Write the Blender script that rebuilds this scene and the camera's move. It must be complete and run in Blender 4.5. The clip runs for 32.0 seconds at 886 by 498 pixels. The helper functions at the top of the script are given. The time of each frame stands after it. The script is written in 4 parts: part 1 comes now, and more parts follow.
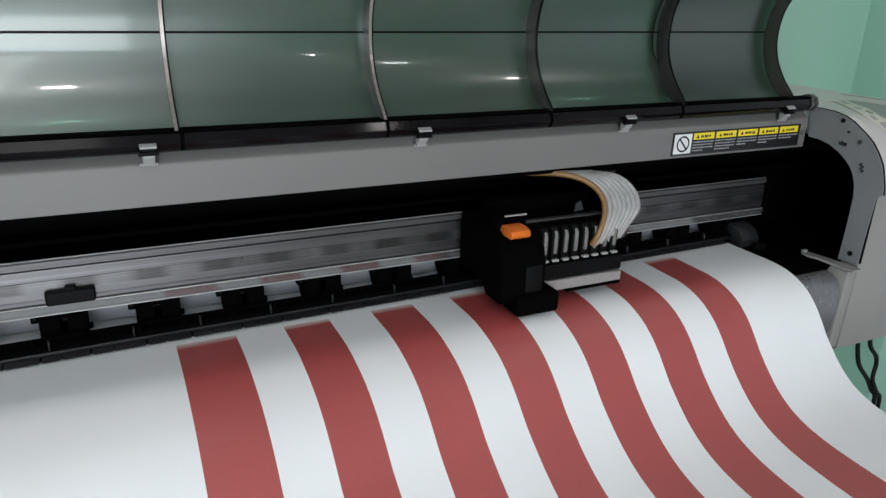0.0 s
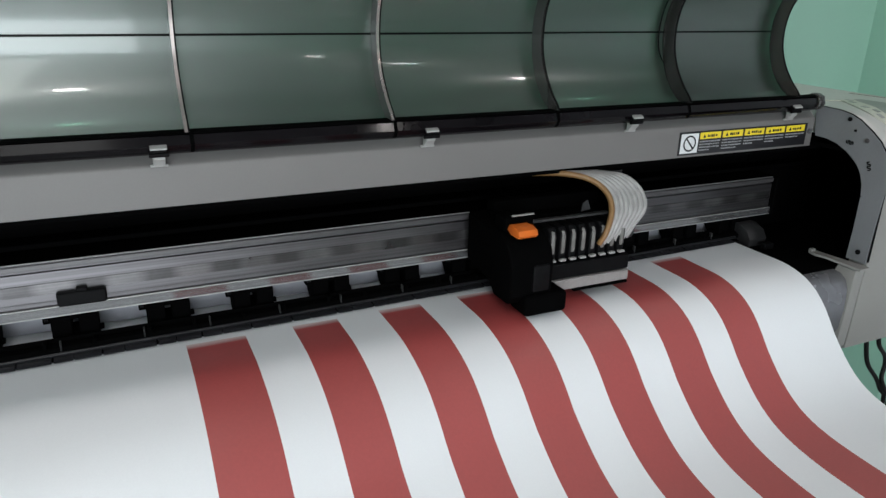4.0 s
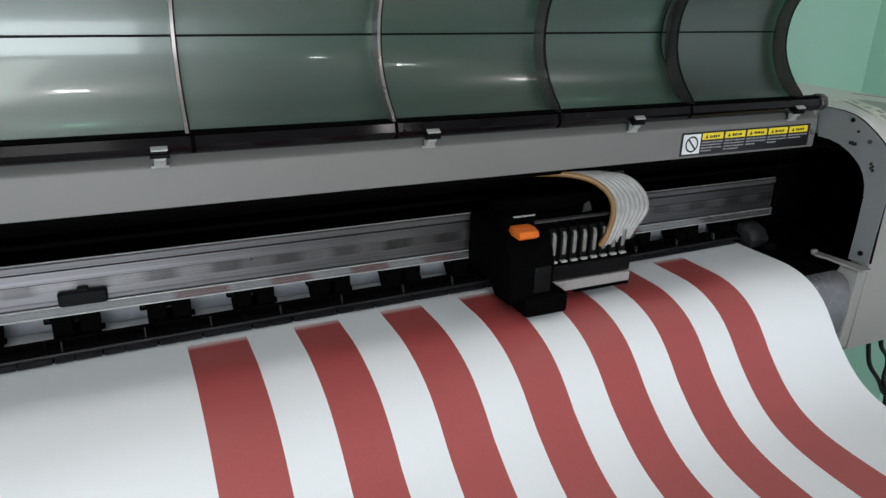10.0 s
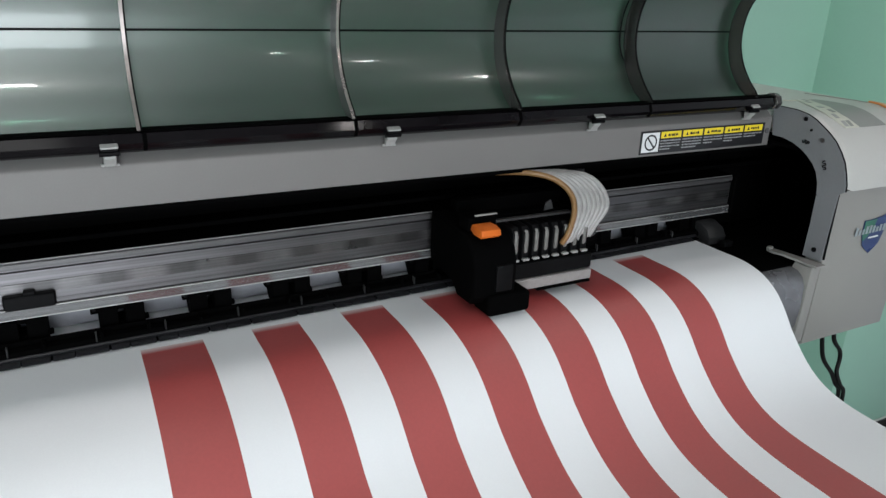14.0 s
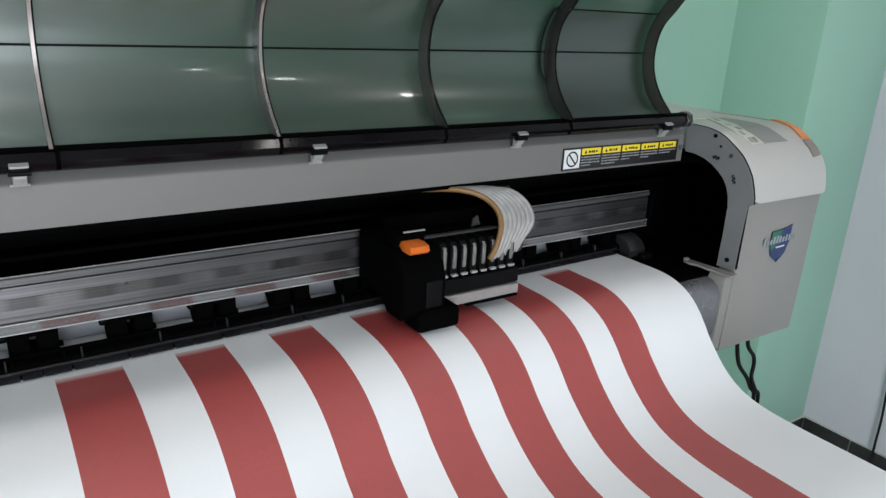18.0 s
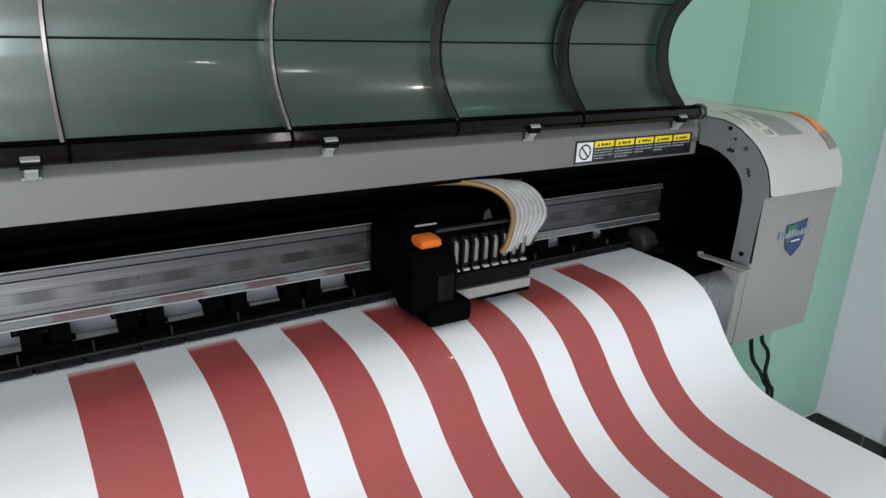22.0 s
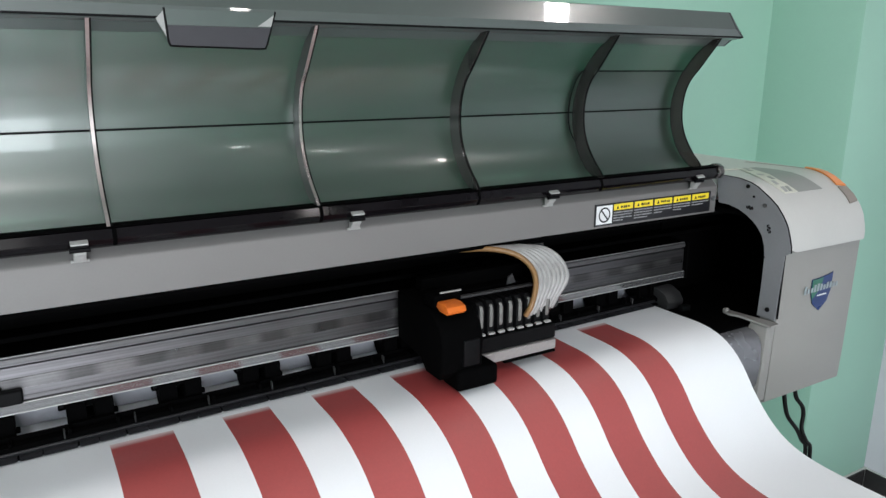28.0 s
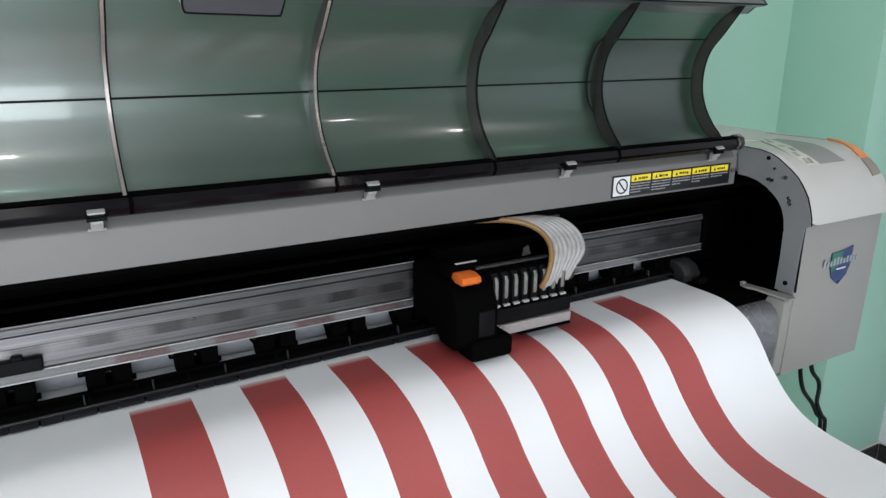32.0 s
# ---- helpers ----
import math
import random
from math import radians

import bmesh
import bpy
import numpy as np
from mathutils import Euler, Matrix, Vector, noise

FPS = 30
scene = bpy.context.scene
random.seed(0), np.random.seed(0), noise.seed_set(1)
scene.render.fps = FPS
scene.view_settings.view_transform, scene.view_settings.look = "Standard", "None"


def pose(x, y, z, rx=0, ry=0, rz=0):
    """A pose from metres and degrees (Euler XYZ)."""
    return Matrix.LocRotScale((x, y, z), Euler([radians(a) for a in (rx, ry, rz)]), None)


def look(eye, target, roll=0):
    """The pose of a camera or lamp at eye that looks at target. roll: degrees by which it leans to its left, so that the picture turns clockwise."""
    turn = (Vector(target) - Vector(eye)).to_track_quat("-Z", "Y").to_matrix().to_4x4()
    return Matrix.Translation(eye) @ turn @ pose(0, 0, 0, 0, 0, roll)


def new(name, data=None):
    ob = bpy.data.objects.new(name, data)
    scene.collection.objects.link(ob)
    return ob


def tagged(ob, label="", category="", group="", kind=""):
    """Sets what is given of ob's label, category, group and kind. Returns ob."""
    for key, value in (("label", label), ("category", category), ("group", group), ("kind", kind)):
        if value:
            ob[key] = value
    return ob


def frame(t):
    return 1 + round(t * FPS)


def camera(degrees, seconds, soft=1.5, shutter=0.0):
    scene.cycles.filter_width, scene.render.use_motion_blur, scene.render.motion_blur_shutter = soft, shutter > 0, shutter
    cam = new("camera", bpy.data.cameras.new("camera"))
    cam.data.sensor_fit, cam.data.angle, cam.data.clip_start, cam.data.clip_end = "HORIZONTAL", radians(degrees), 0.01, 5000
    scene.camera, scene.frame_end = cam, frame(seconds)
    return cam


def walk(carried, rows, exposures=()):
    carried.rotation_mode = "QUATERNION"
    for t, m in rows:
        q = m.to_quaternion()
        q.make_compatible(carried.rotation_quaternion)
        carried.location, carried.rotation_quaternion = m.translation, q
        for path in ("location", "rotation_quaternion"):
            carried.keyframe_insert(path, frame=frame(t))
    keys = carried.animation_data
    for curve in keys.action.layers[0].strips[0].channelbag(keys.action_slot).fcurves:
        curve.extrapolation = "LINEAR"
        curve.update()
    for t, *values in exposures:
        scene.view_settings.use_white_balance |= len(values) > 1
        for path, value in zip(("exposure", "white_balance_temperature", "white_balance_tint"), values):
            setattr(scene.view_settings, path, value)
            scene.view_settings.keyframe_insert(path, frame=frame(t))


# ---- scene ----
cam = camera(63.0, 32.0, soft=1.4)
PATH = [
    (0, (-1.0347, -0.8528, 1.6049), (-0.2175, 0.8321, 0.9025), 1.94),
    (0.5, (-1.0326, -0.8442, 1.5975), (-0.1968, 0.8303, 0.8924), 2.06),
    (1, (-1.0361, -0.8426, 1.5932), (-0.1994, 0.8345, 0.8952), 2.11),
    (1.5, (-1.0360, -0.8448, 1.5944), (-0.2108, 0.8388, 0.8984), 1.96),
    (2, (-1.0356, -0.8480, 1.6003), (-0.2142, 0.8333, 0.8942), 1.92),
    (2.5, (-1.0349, -0.8499, 1.5968), (-0.2224, 0.8401, 0.9013), 1.48),
    (3, (-1.0354, -0.8547, 1.6057), (-0.2332, 0.8363, 0.9007), 1.57),
    (3.5, (-1.0373, -0.8578, 1.6045), (-0.2347, 0.8370, 0.9093), 1.45),
    (5.5, (-1.0403, -0.8526, 1.5989), (-0.2359, 0.8412, 0.9032), 1.83),
    (6, (-1.0375, -0.8548, 1.5989), (-0.2399, 0.8446, 0.9090), 1.53),
    (6.5, (-1.0378, -0.8527, 1.5997), (-0.2502, 0.8518, 0.9111), 1.22),
    (7, (-1.0338, -0.8501, 1.5999), (-0.2395, 0.8477, 0.9022), 1.24),
    (7.5, (-1.0361, -0.8497, 1.6038), (-0.2371, 0.8420, 0.8972), 1.44),
    (8, (-1.0362, -0.8549, 1.6040), (-0.2417, 0.8417, 0.9038), 1.34),
    (8.5, (-1.0352, -0.8570, 1.5998), (-0.2378, 0.8446, 0.9153), 1.18),
    (9, (-1.0361, -0.8570, 1.6041), (-0.2397, 0.8430, 0.9144), 1.31),
    (9.5, (-1.0374, -0.8545, 1.5996), (-0.2384, 0.8476, 0.9181), 1.26),
    (10, (-1.0359, -0.8552, 1.6074), (-0.2405, 0.8396, 0.9040), 1.58),
    (10.5, (-1.0401, -0.8584, 1.6033), (-0.2403, 0.8393, 0.9119), 1.30),
    (11, (-1.0353, -0.8553, 1.6064), (-0.2486, 0.8452, 0.9069), 1.33),
    (11.5, (-1.0333, -0.8527, 1.6070), (-0.2507, 0.8456, 0.8976), 1.28),
    (12, (-1.0307, -0.8497, 1.6063), (-0.2393, 0.8424, 0.8918), 1.28),
    (12.5, (-1.0331, -0.8572, 1.6034), (-0.2457, 0.8434, 0.9047), 1.13),
    (13, (-1.0352, -0.8594, 1.6081), (-0.2470, 0.8369, 0.8999), 1.31),
    (13.5, (-1.0291, -0.8517, 1.5993), (-0.2127, 0.8295, 0.8873), 1.48),
    (14, (-1.0318, -0.8475, 1.6020), (-0.1411, 0.8015, 0.9035), 2.26),
    (14.5, (-1.0326, -0.8497, 1.5984), (-0.0496, 0.7668, 0.9497), 2.73),
    (15, (-1.0351, -0.8498, 1.5987), (0.0215, 0.7314, 0.9794), 2.82),
    (15.5, (-1.0367, -0.8527, 1.6040), (0.0335, 0.7144, 0.9724), 2.85),
    (17.5, (-1.0330, -0.8496, 1.5981), (0.0362, 0.7138, 0.9558), 2.97),
    (18, (-1.0361, -0.8490, 1.5973), (0.0369, 0.7146, 0.9618), 3.04),
    (18.5, (-1.0337, -0.8500, 1.5968), (0.0289, 0.7206, 0.9610), 2.91),
    (19, (-1.0339, -0.8489, 1.5978), (0.0304, 0.7188, 0.9577), 2.94),
    (19.5, (-1.0377, -0.8493, 1.5977), (0.0295, 0.7170, 0.9591), 2.99),
    (20, (-1.0346, -0.8502, 1.5959), (0.0266, 0.7199, 0.9566), 2.90),
    (20.5, (-1.0335, -0.8514, 1.5984), (0.0216, 0.7225, 0.9583), 2.81),
    (21, (-1.0347, -0.8471, 1.5972), (0.0195, 0.7247, 0.9506), 2.77),
    (21.5, (-1.0357, -0.8426, 1.5950), (0.0162, 0.7266, 0.9386), 2.90),
    (22, (-1.0347, -0.8421, 1.5946), (0.0135, 0.7313, 0.9421), 2.80),
    (22.5, (-1.0388, -0.8469, 1.5966), (0.0116, 0.7358, 0.9708), 2.66),
    (23, (-1.0441, -0.8624, 1.6061), (0.0043, 0.7494, 1.0559), 1.89),
    (23.5, (-1.0344, -0.8619, 1.6078), (-0.0024, 0.7810, 1.1220), 1.07),
    (24, (-1.0402, -0.8724, 1.6135), (-0.0111, 0.7771, 1.1443), 0.69),
    (24.5, (-1.0462, -0.8768, 1.6192), (-0.0330, 0.7828, 1.1510), 0.44),
    (25, (-1.0426, -0.8689, 1.6179), (-0.0300, 0.7897, 1.1451), 0.50),
    (25.5, (-1.0443, -0.8704, 1.6152), (-0.0284, 0.7866, 1.1434), 0.34),
    (27.5, (-1.0411, -0.8732, 1.6142), (-0.0456, 0.7898, 1.1209), 0.28),
    (28, (-1.0421, -0.8717, 1.6146), (-0.0466, 0.7897, 1.1160), 0.33),
    (28.5, (-1.0530, -0.8798, 1.6159), (-0.0698, 0.7784, 1.0832), 0.49),
    (29, (-1.0571, -0.8852, 1.6137), (-0.0930, 0.7831, 1.0774), 0.28),
    (29.5, (-1.0382, -0.8656, 1.6148), (-0.1010, 0.8030, 1.0340), 0.43),
    (30, (-1.0422, -0.8655, 1.6123), (-0.0996, 0.8007, 1.0333), 0.48),
    (30.5, (-1.0450, -0.8652, 1.6117), (-0.1010, 0.7995, 1.0307), 0.52),
    (31, (-1.0423, -0.8645, 1.6113), (-0.0930, 0.7980, 1.0328), 0.40),
    (31.5, (-1.0415, -0.8671, 1.6120), (-0.0943, 0.7963, 1.0324), 0.40),
    (32, (-1.0416, -0.8674, 1.6128), (-0.0901, 0.7951, 1.0377), 0.36),
]
walk(cam, [(t, look(eye, target, roll)) for t, eye, target, roll in PATH],
     exposures=[(0, -1.21, 6500, 9), (13, -1.21, 6500, 9), (15, -1.06, 6500, 10), (22, -1.06, 6500, 10), (24, -0.80, 6500, 11), (28, -0.82, 6500, 11), (30, -0.91, 6500, 11), (32, -0.91, 6500, 11)])

# ---- world and lamps ----
world = bpy.data.worlds.new("world")
scene.world = world
world.use_nodes = True
bg = world.node_tree.nodes["Background"]
sky = world.node_tree.nodes.new("ShaderNodeTexSky")
sky.sky_type, sky.sun_disc = "NISHITA", False
sky.sun_elevation, sky.sun_rotation = radians(40), radians(200)
world.node_tree.links.new(sky.outputs[0], bg.inputs["Color"])
bg.inputs["Strength"].default_value = 0.10

WALL_Y, COLUMN_Y, COLUMN_X, RIGHT_X = 0.77, 0.45, 1.24, 1.68
FRONT_Y, LEFT_X, CEIL = -4.2, -4.2, 2.9
WINDOW = (-3.20, -0.80, 0.02, 2.60)       # glazed doorway in the wall behind the camera: x0, x1, z0, z1
DOWNLIGHTS = [(0.64, 0.08), (0.59, -1.05), (0.42, -2.30), (0.27, -3.60), (-1.12, 0.08), (-1.14, -1.25), (-2.70, 0.08)]
LAMP_W, WINDOW_W, PANEL_W = 1.25, 320.0, 5.0
PANEL = (-1.90, -1.30, -4.0, -0.7)        # long light panel in the ceiling: x0, x1, y0, y1


def area_lamp(name, m, sx, sy, watts, colour, shape="RECTANGLE"):
    data = bpy.data.lights.new(name, "AREA")
    data.shape, data.size, data.size_y, data.energy, data.color = shape, sx, sy, watts, colour
    ob = new(name, data)
    ob.matrix_world = m
    return ob


area_lamp("window_daylight", pose((WINDOW[0] + WINDOW[1]) / 2, FRONT_Y - 0.05, (WINDOW[2] + WINDOW[3]) / 2, 90, 0, 0),
          WINDOW[1] - WINDOW[0], WINDOW[3] - WINDOW[2], WINDOW_W, (0.88, 0.93, 1.0))
for lx, ly in DOWNLIGHTS:
    area_lamp("downlight_lamp", pose(lx, ly, CEIL - 0.012), 0.10, 0.10, LAMP_W * (6.0 if ly > 0 else 4.4), (1.0, 0.935, 0.92))


area_lamp("panel_lamp", pose((PANEL[0] + PANEL[1]) / 2, (PANEL[2] + PANEL[3]) / 2, CEIL - 0.022), PANEL[1] - PANEL[0], PANEL[3] - PANEL[2], PANEL_W, (0.97, 0.955, 1.0))

# ---- materials ----
def material(name, colour, rough=0.5, metal=0.0, grain=0.0, grain_scale=60.0, stain=0.0, stain_scale=4.0, bump=0.0, bump_scale=300.0, coat=0.0, spec=0.5):
    m = bpy.data.materials.new(name)
    m.use_nodes = True
    nt = m.node_tree
    b = nt.nodes["Principled BSDF"]
    b.inputs["Base Color"].default_value = (*colour, 1)
    b.inputs["Roughness"].default_value = rough
    b.inputs["Metallic"].default_value = metal
    b.inputs["Coat Weight"].default_value = coat
    b.inputs["Specular IOR Level"].default_value = spec
    co = nt.nodes.new("ShaderNodeTexCoord")
    if grain or stain:
        fine, wide = nt.nodes.new("ShaderNodeTexNoise"), nt.nodes.new("ShaderNodeTexNoise")
        fine.inputs["Scale"].default_value, wide.inputs["Scale"].default_value = grain_scale, stain_scale
        fine.inputs["Detail"].default_value, wide.inputs["Detail"].default_value = 4, 6
        nt.links.new(co.outputs["Object"], fine.inputs["Vector"])
        nt.links.new(co.outputs["Object"], wide.inputs["Vector"])
        f1, f2 = nt.nodes.new("ShaderNodeMapRange"), nt.nodes.new("ShaderNodeMapRange")
        for node, amount in ((f1, grain), (f2, stain)):
            node.inputs["From Min"].default_value, node.inputs["From Max"].default_value = 0.3, 0.7
            node.inputs["To Min"].default_value, node.inputs["To Max"].default_value = 1 - amount, 1 + amount * 0.5
        nt.links.new(fine.outputs["Fac"], f1.inputs["Value"])
        nt.links.new(wide.outputs["Fac"], f2.inputs["Value"])
        mul = nt.nodes.new("ShaderNodeMath")
        mul.operation = "MULTIPLY"
        nt.links.new(f1.outputs[0], mul.inputs[0])
        nt.links.new(f2.outputs[0], mul.inputs[1])
        mix = nt.nodes.new("ShaderNodeVectorMath")
        mix.operation = "SCALE"
        mix.inputs[0].default_value = colour
        nt.links.new(mul.outputs[0], mix.inputs["Scale"])
        nt.links.new(mix.outputs[0], b.inputs["Base Color"])
        rr = nt.nodes.new("ShaderNodeMapRange")
        rr.inputs["To Min"].default_value, rr.inputs["To Max"].default_value = max(0.03, rough - 0.08), min(1, rough + 0.08)
        nt.links.new(wide.outputs["Fac"], rr.inputs["Value"])
        nt.links.new(rr.outputs[0], b.inputs["Roughness"])
    if bump:
        n = nt.nodes.new("ShaderNodeTexNoise")
        n.inputs["Scale"].default_value = bump_scale
        nt.links.new(co.outputs["Object"], n.inputs["Vector"])
        bp = nt.nodes.new("ShaderNodeBump")
        bp.inputs["Strength"].default_value, bp.inputs["Distance"].default_value = bump, 0.001
        nt.links.new(n.outputs["Fac"], bp.inputs["Height"])
        nt.links.new(bp.outputs[0], b.inputs["Normal"])
    return m


def brushed(m, amount):
    """Fine streaks along x over a metal's colour and roughness."""
    nt = m.node_tree
    b = nt.nodes["Principled BSDF"]
    src = b.inputs["Base Color"].links[0].from_socket
    co, mp, ns, mr, mul = (nt.nodes.new("ShaderNode" + n) for n in ("TexCoord", "Mapping", "TexNoise", "MapRange", "VectorMath"))
    mp.inputs["Scale"].default_value = (1.2, 40.0, 330.0)
    ns.inputs["Scale"].default_value, ns.inputs["Detail"].default_value = 1.0, 5
    nt.links.new(co.outputs["Object"], mp.inputs["Vector"])
    nt.links.new(mp.outputs[0], ns.inputs["Vector"])
    nt.links.new(ns.outputs["Fac"], mr.inputs["Value"])
    mr.inputs["From Min"].default_value, mr.inputs["From Max"].default_value = 0.3, 0.7
    mr.inputs["To Min"].default_value, mr.inputs["To Max"].default_value = 1 - amount, 1 + amount
    mul.operation = "SCALE"
    nt.links.new(src, mul.inputs[0])
    nt.links.new(mr.outputs[0], mul.inputs["Scale"])
    nt.links.new(mul.outputs[0], b.inputs["Base Color"])
    return m


def smoked(name, tint, rough, floor_gloss=0.05, power=4.0, top=0.75):
    m = bpy.data.materials.new(name)
    m.use_nodes = True
    nt = m.node_tree
    nt.nodes.remove(nt.nodes["Principled BSDF"])
    out = nt.nodes["Material Output"]
    tr, gl, mix = nt.nodes.new("ShaderNodeBsdfTransparent"), nt.nodes.new("ShaderNodeBsdfGlossy"), nt.nodes.new("ShaderNodeMixShader")
    haze, both = nt.nodes.new("ShaderNodeBsdfGlossy"), nt.nodes.new("ShaderNodeMixShader")
    # fine scratches along the sheet spread its reflections upward and downward
    haze.inputs["Roughness"].default_value, haze.inputs["Anisotropy"].default_value = 0.57, 0.56
    along = nt.nodes.new("ShaderNodeCombineXYZ")
    along.inputs[0].default_value = 1.0
    nt.links.new(along.outputs[0], haze.inputs["Tangent"])
    both.inputs["Fac"].default_value = 0.60
    lw, pw, mr = nt.nodes.new("ShaderNodeLayerWeight"), nt.nodes.new("ShaderNodeMath"), nt.nodes.new("ShaderNodeMapRange")
    tr.inputs["Color"].default_value = (*tint, 1)
    gl.inputs["Roughness"].default_value = rough
    pw.operation = "POWER"
    pw.inputs[1].default_value = power
    lw.inputs["Blend"].default_value = 0.5
    nt.links.new(lw.outputs["Facing"], pw.inputs[0])
    mr.inputs["To Min"].default_value, mr.inputs["To Max"].default_value = floor_gloss, top
    nt.links.new(pw.outputs[0], mr.inputs["Value"])
    nt.links.new(mr.outputs[0], mix.inputs["Fac"])
    nt.links.new(tr.outputs[0], mix.inputs[1])
    # a soft bloom round the sharp reflections, from wiping marks
    bloom, near = nt.nodes.new("ShaderNodeBsdfGlossy"), nt.nodes.new("ShaderNodeMixShader")
    bloom.inputs["Roughness"].default_value = 0.27
    near.inputs["Fac"].default_value = 0.70
    nt.links.new(gl.outputs[0], near.inputs[1])
    nt.links.new(bloom.outputs[0], near.inputs[2])
    nt.links.new(near.outputs[0], both.inputs[1])
    nt.links.new(haze.outputs[0], both.inputs[2])
    nt.links.new(both.outputs[0], mix.inputs[2])
    nt.links.new(mix.outputs[0], out.inputs["Surface"])
    co, ns, bp = nt.nodes.new("ShaderNodeTexCoord"), nt.nodes.new("ShaderNodeTexNoise"), nt.nodes.new("ShaderNodeBump")
    ns.inputs["Scale"].default_value = 9.0
    bp.inputs["Strength"].default_value, bp.inputs["Distance"].default_value = 0.06, 0.002
    nt.links.new(co.outputs["Object"], ns.inputs["Vector"])
    nt.links.new(ns.outputs["Fac"], bp.inputs["Height"])
    nt.links.new(bp.outputs[0], gl.inputs["Normal"])
    return m


def printed(name, ink, paper, y_edge):
    """Ink on paper whose newest rows, by the print line, are not yet fully laid down."""
    m = material(name, ink, 0.50, spec=1.0, coat=0.12, grain=0.05, grain_scale=250, stain=0.04, stain_scale=8)
    nt = m.node_tree
    b = nt.nodes["Principled BSDF"]
    src = b.inputs["Base Color"].links[0].from_socket
    co, mr, mix = nt.nodes.new("ShaderNodeTexCoord"), nt.nodes.new("ShaderNodeMapRange"), nt.nodes.new("ShaderNodeMix")
    dot = nt.nodes.new("ShaderNodeVectorMath")
    dot.operation = "DOT_PRODUCT"
    dot.inputs[1].default_value = (-0.025, 1.0, 0.0)
    nt.links.new(co.outputs["Object"], dot.inputs[0])
    nt.links.new(dot.outputs["Value"], mr.inputs["Value"])
    mr.inputs["From Min"].default_value, mr.inputs["From Max"].default_value = y_edge - 0.014, y_edge
    mix.data_type = "RGBA"
    nt.links.new(mr.outputs[0], mix.inputs["Factor"])
    nt.links.new(src, mix.inputs["A"])
    mix.inputs["B"].default_value = (*paper, 1)
    nt.links.new(mix.outputs["Result"], b.inputs["Base Color"])
    return m


M_GREEN = material("green_wall_paint", (0.325, 0.545, 0.44), 0.55, grain=0.015, grain_scale=160, stain=0.06, stain_scale=1.5, bump=0.008, bump_scale=240)
M_WHITE_WALL = material("white_wall_paint", (0.67, 0.655, 0.71), 0.6, grain=0.015, grain_scale=160, stain=0.06, stain_scale=1.5, bump=0.008, bump_scale=240)
M_CEIL = material("ceiling_paint", (0.26, 0.26, 0.26), 0.8, grain=0.03, stain=0.03)
M_FLOOR = material("floor_tile", (0.42, 0.42, 0.42), 0.13, grain=0.08, grain_scale=40, stain=0.08, stain_scale=3, coat=1.0, spec=1.0)
M_SKIRT = material("dark_skirting_tile", (0.035, 0.034, 0.034), 0.22, grain=0.15, grain_scale=80, stain=0.2, stain_scale=6)
M_GROUT = material("pale_grout", (0.55, 0.56, 0.54), 0.85, grain=0.1, grain_scale=200)
M_BEAM = material("grey_painted_metal", (0.165, 0.158, 0.154), 0.55, grain=0.03, grain_scale=400, stain=0.05, stain_scale=5, bump=0.12, bump_scale=900)
M_PLATE = material("grey_end_plate", (0.195, 0.20, 0.212), 0.42, grain=0.04, grain_scale=300, stain=0.08, stain_scale=9)
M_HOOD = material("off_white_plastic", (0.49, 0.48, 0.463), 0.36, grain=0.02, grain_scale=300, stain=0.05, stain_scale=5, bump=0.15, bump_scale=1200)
# the hood's plastic darkened: shade on the lower end panels put into colour
M_PANEL = material("shaded_white_plastic", (0.265, 0.256, 0.243), 0.42, grain=0.02, grain_scale=300, stain=0.06, stain_scale=5, bump=0.15, bump_scale=1200)
M_KEYS = material("grey_key_panel", (0.235, 0.238, 0.225), 0.4, grain=0.05, grain_scale=300, stain=0.05)
M_KEYPAD = material("pale_keypad", (0.55, 0.54, 0.47), 0.4, grain=0.1, grain_scale=150)
M_ORANGE = material("orange_translucent_plastic", (0.72, 0.23, 0.055), 0.28, grain=0.05, grain_scale=90, coat=0.3)
M_LAMPEND = material("brown_lamp_end", (0.24, 0.205, 0.18), 0.35, grain=0.1)
M_LEVER = material("orange_lever_plastic", (0.60, 0.13, 0.015), 0.5, grain=0.08, grain_scale=90, stain=0.15, stain_scale=30, spec=0.25)
M_BLACK = material("black_plastic", (0.0045, 0.0045, 0.005), 0.5, spec=0.08, grain=0.2, grain_scale=150, stain=0.2, stain_scale=14)
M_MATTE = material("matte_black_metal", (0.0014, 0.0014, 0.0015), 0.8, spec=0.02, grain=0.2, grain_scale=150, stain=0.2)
M_RUBBER = material("black_cable_sheath", (0.008, 0.008, 0.008), 0.5, spec=0.2, grain=0.1)
M_ALU = brushed(material("brushed_aluminium", (0.135, 0.131, 0.137), 0.36, metal=0.9, grain=0.04, grain_scale=500, stain=0.10, stain_scale=11), 0.22)
M_CAP = brushed(material("dull_grey_metal_strip", (0.105, 0.102, 0.105), 0.38, metal=0.5, grain=0.05, grain_scale=400, stain=0.15, stain_scale=9), 0.15)
M_FLANGE = brushed(material("polished_rail_flange", (0.40, 0.40, 0.41), 0.17, metal=0.85, grain=0.05, grain_scale=400, stain=0.12, stain_scale=9), 0.15)
M_ENCODER = brushed(material("dark_satin_band", (0.155, 0.151, 0.154), 0.30, metal=0.8, grain=0.06, grain_scale=300, stain=0.3, stain_scale=15), 0.25)
nt = M_ENCODER.node_tree          # rows of darker fields, 8 cm apart: blurred reflections put into the colour
b = nt.nodes["Principled BSDF"]
src = b.inputs["Base Color"].links[0].from_socket
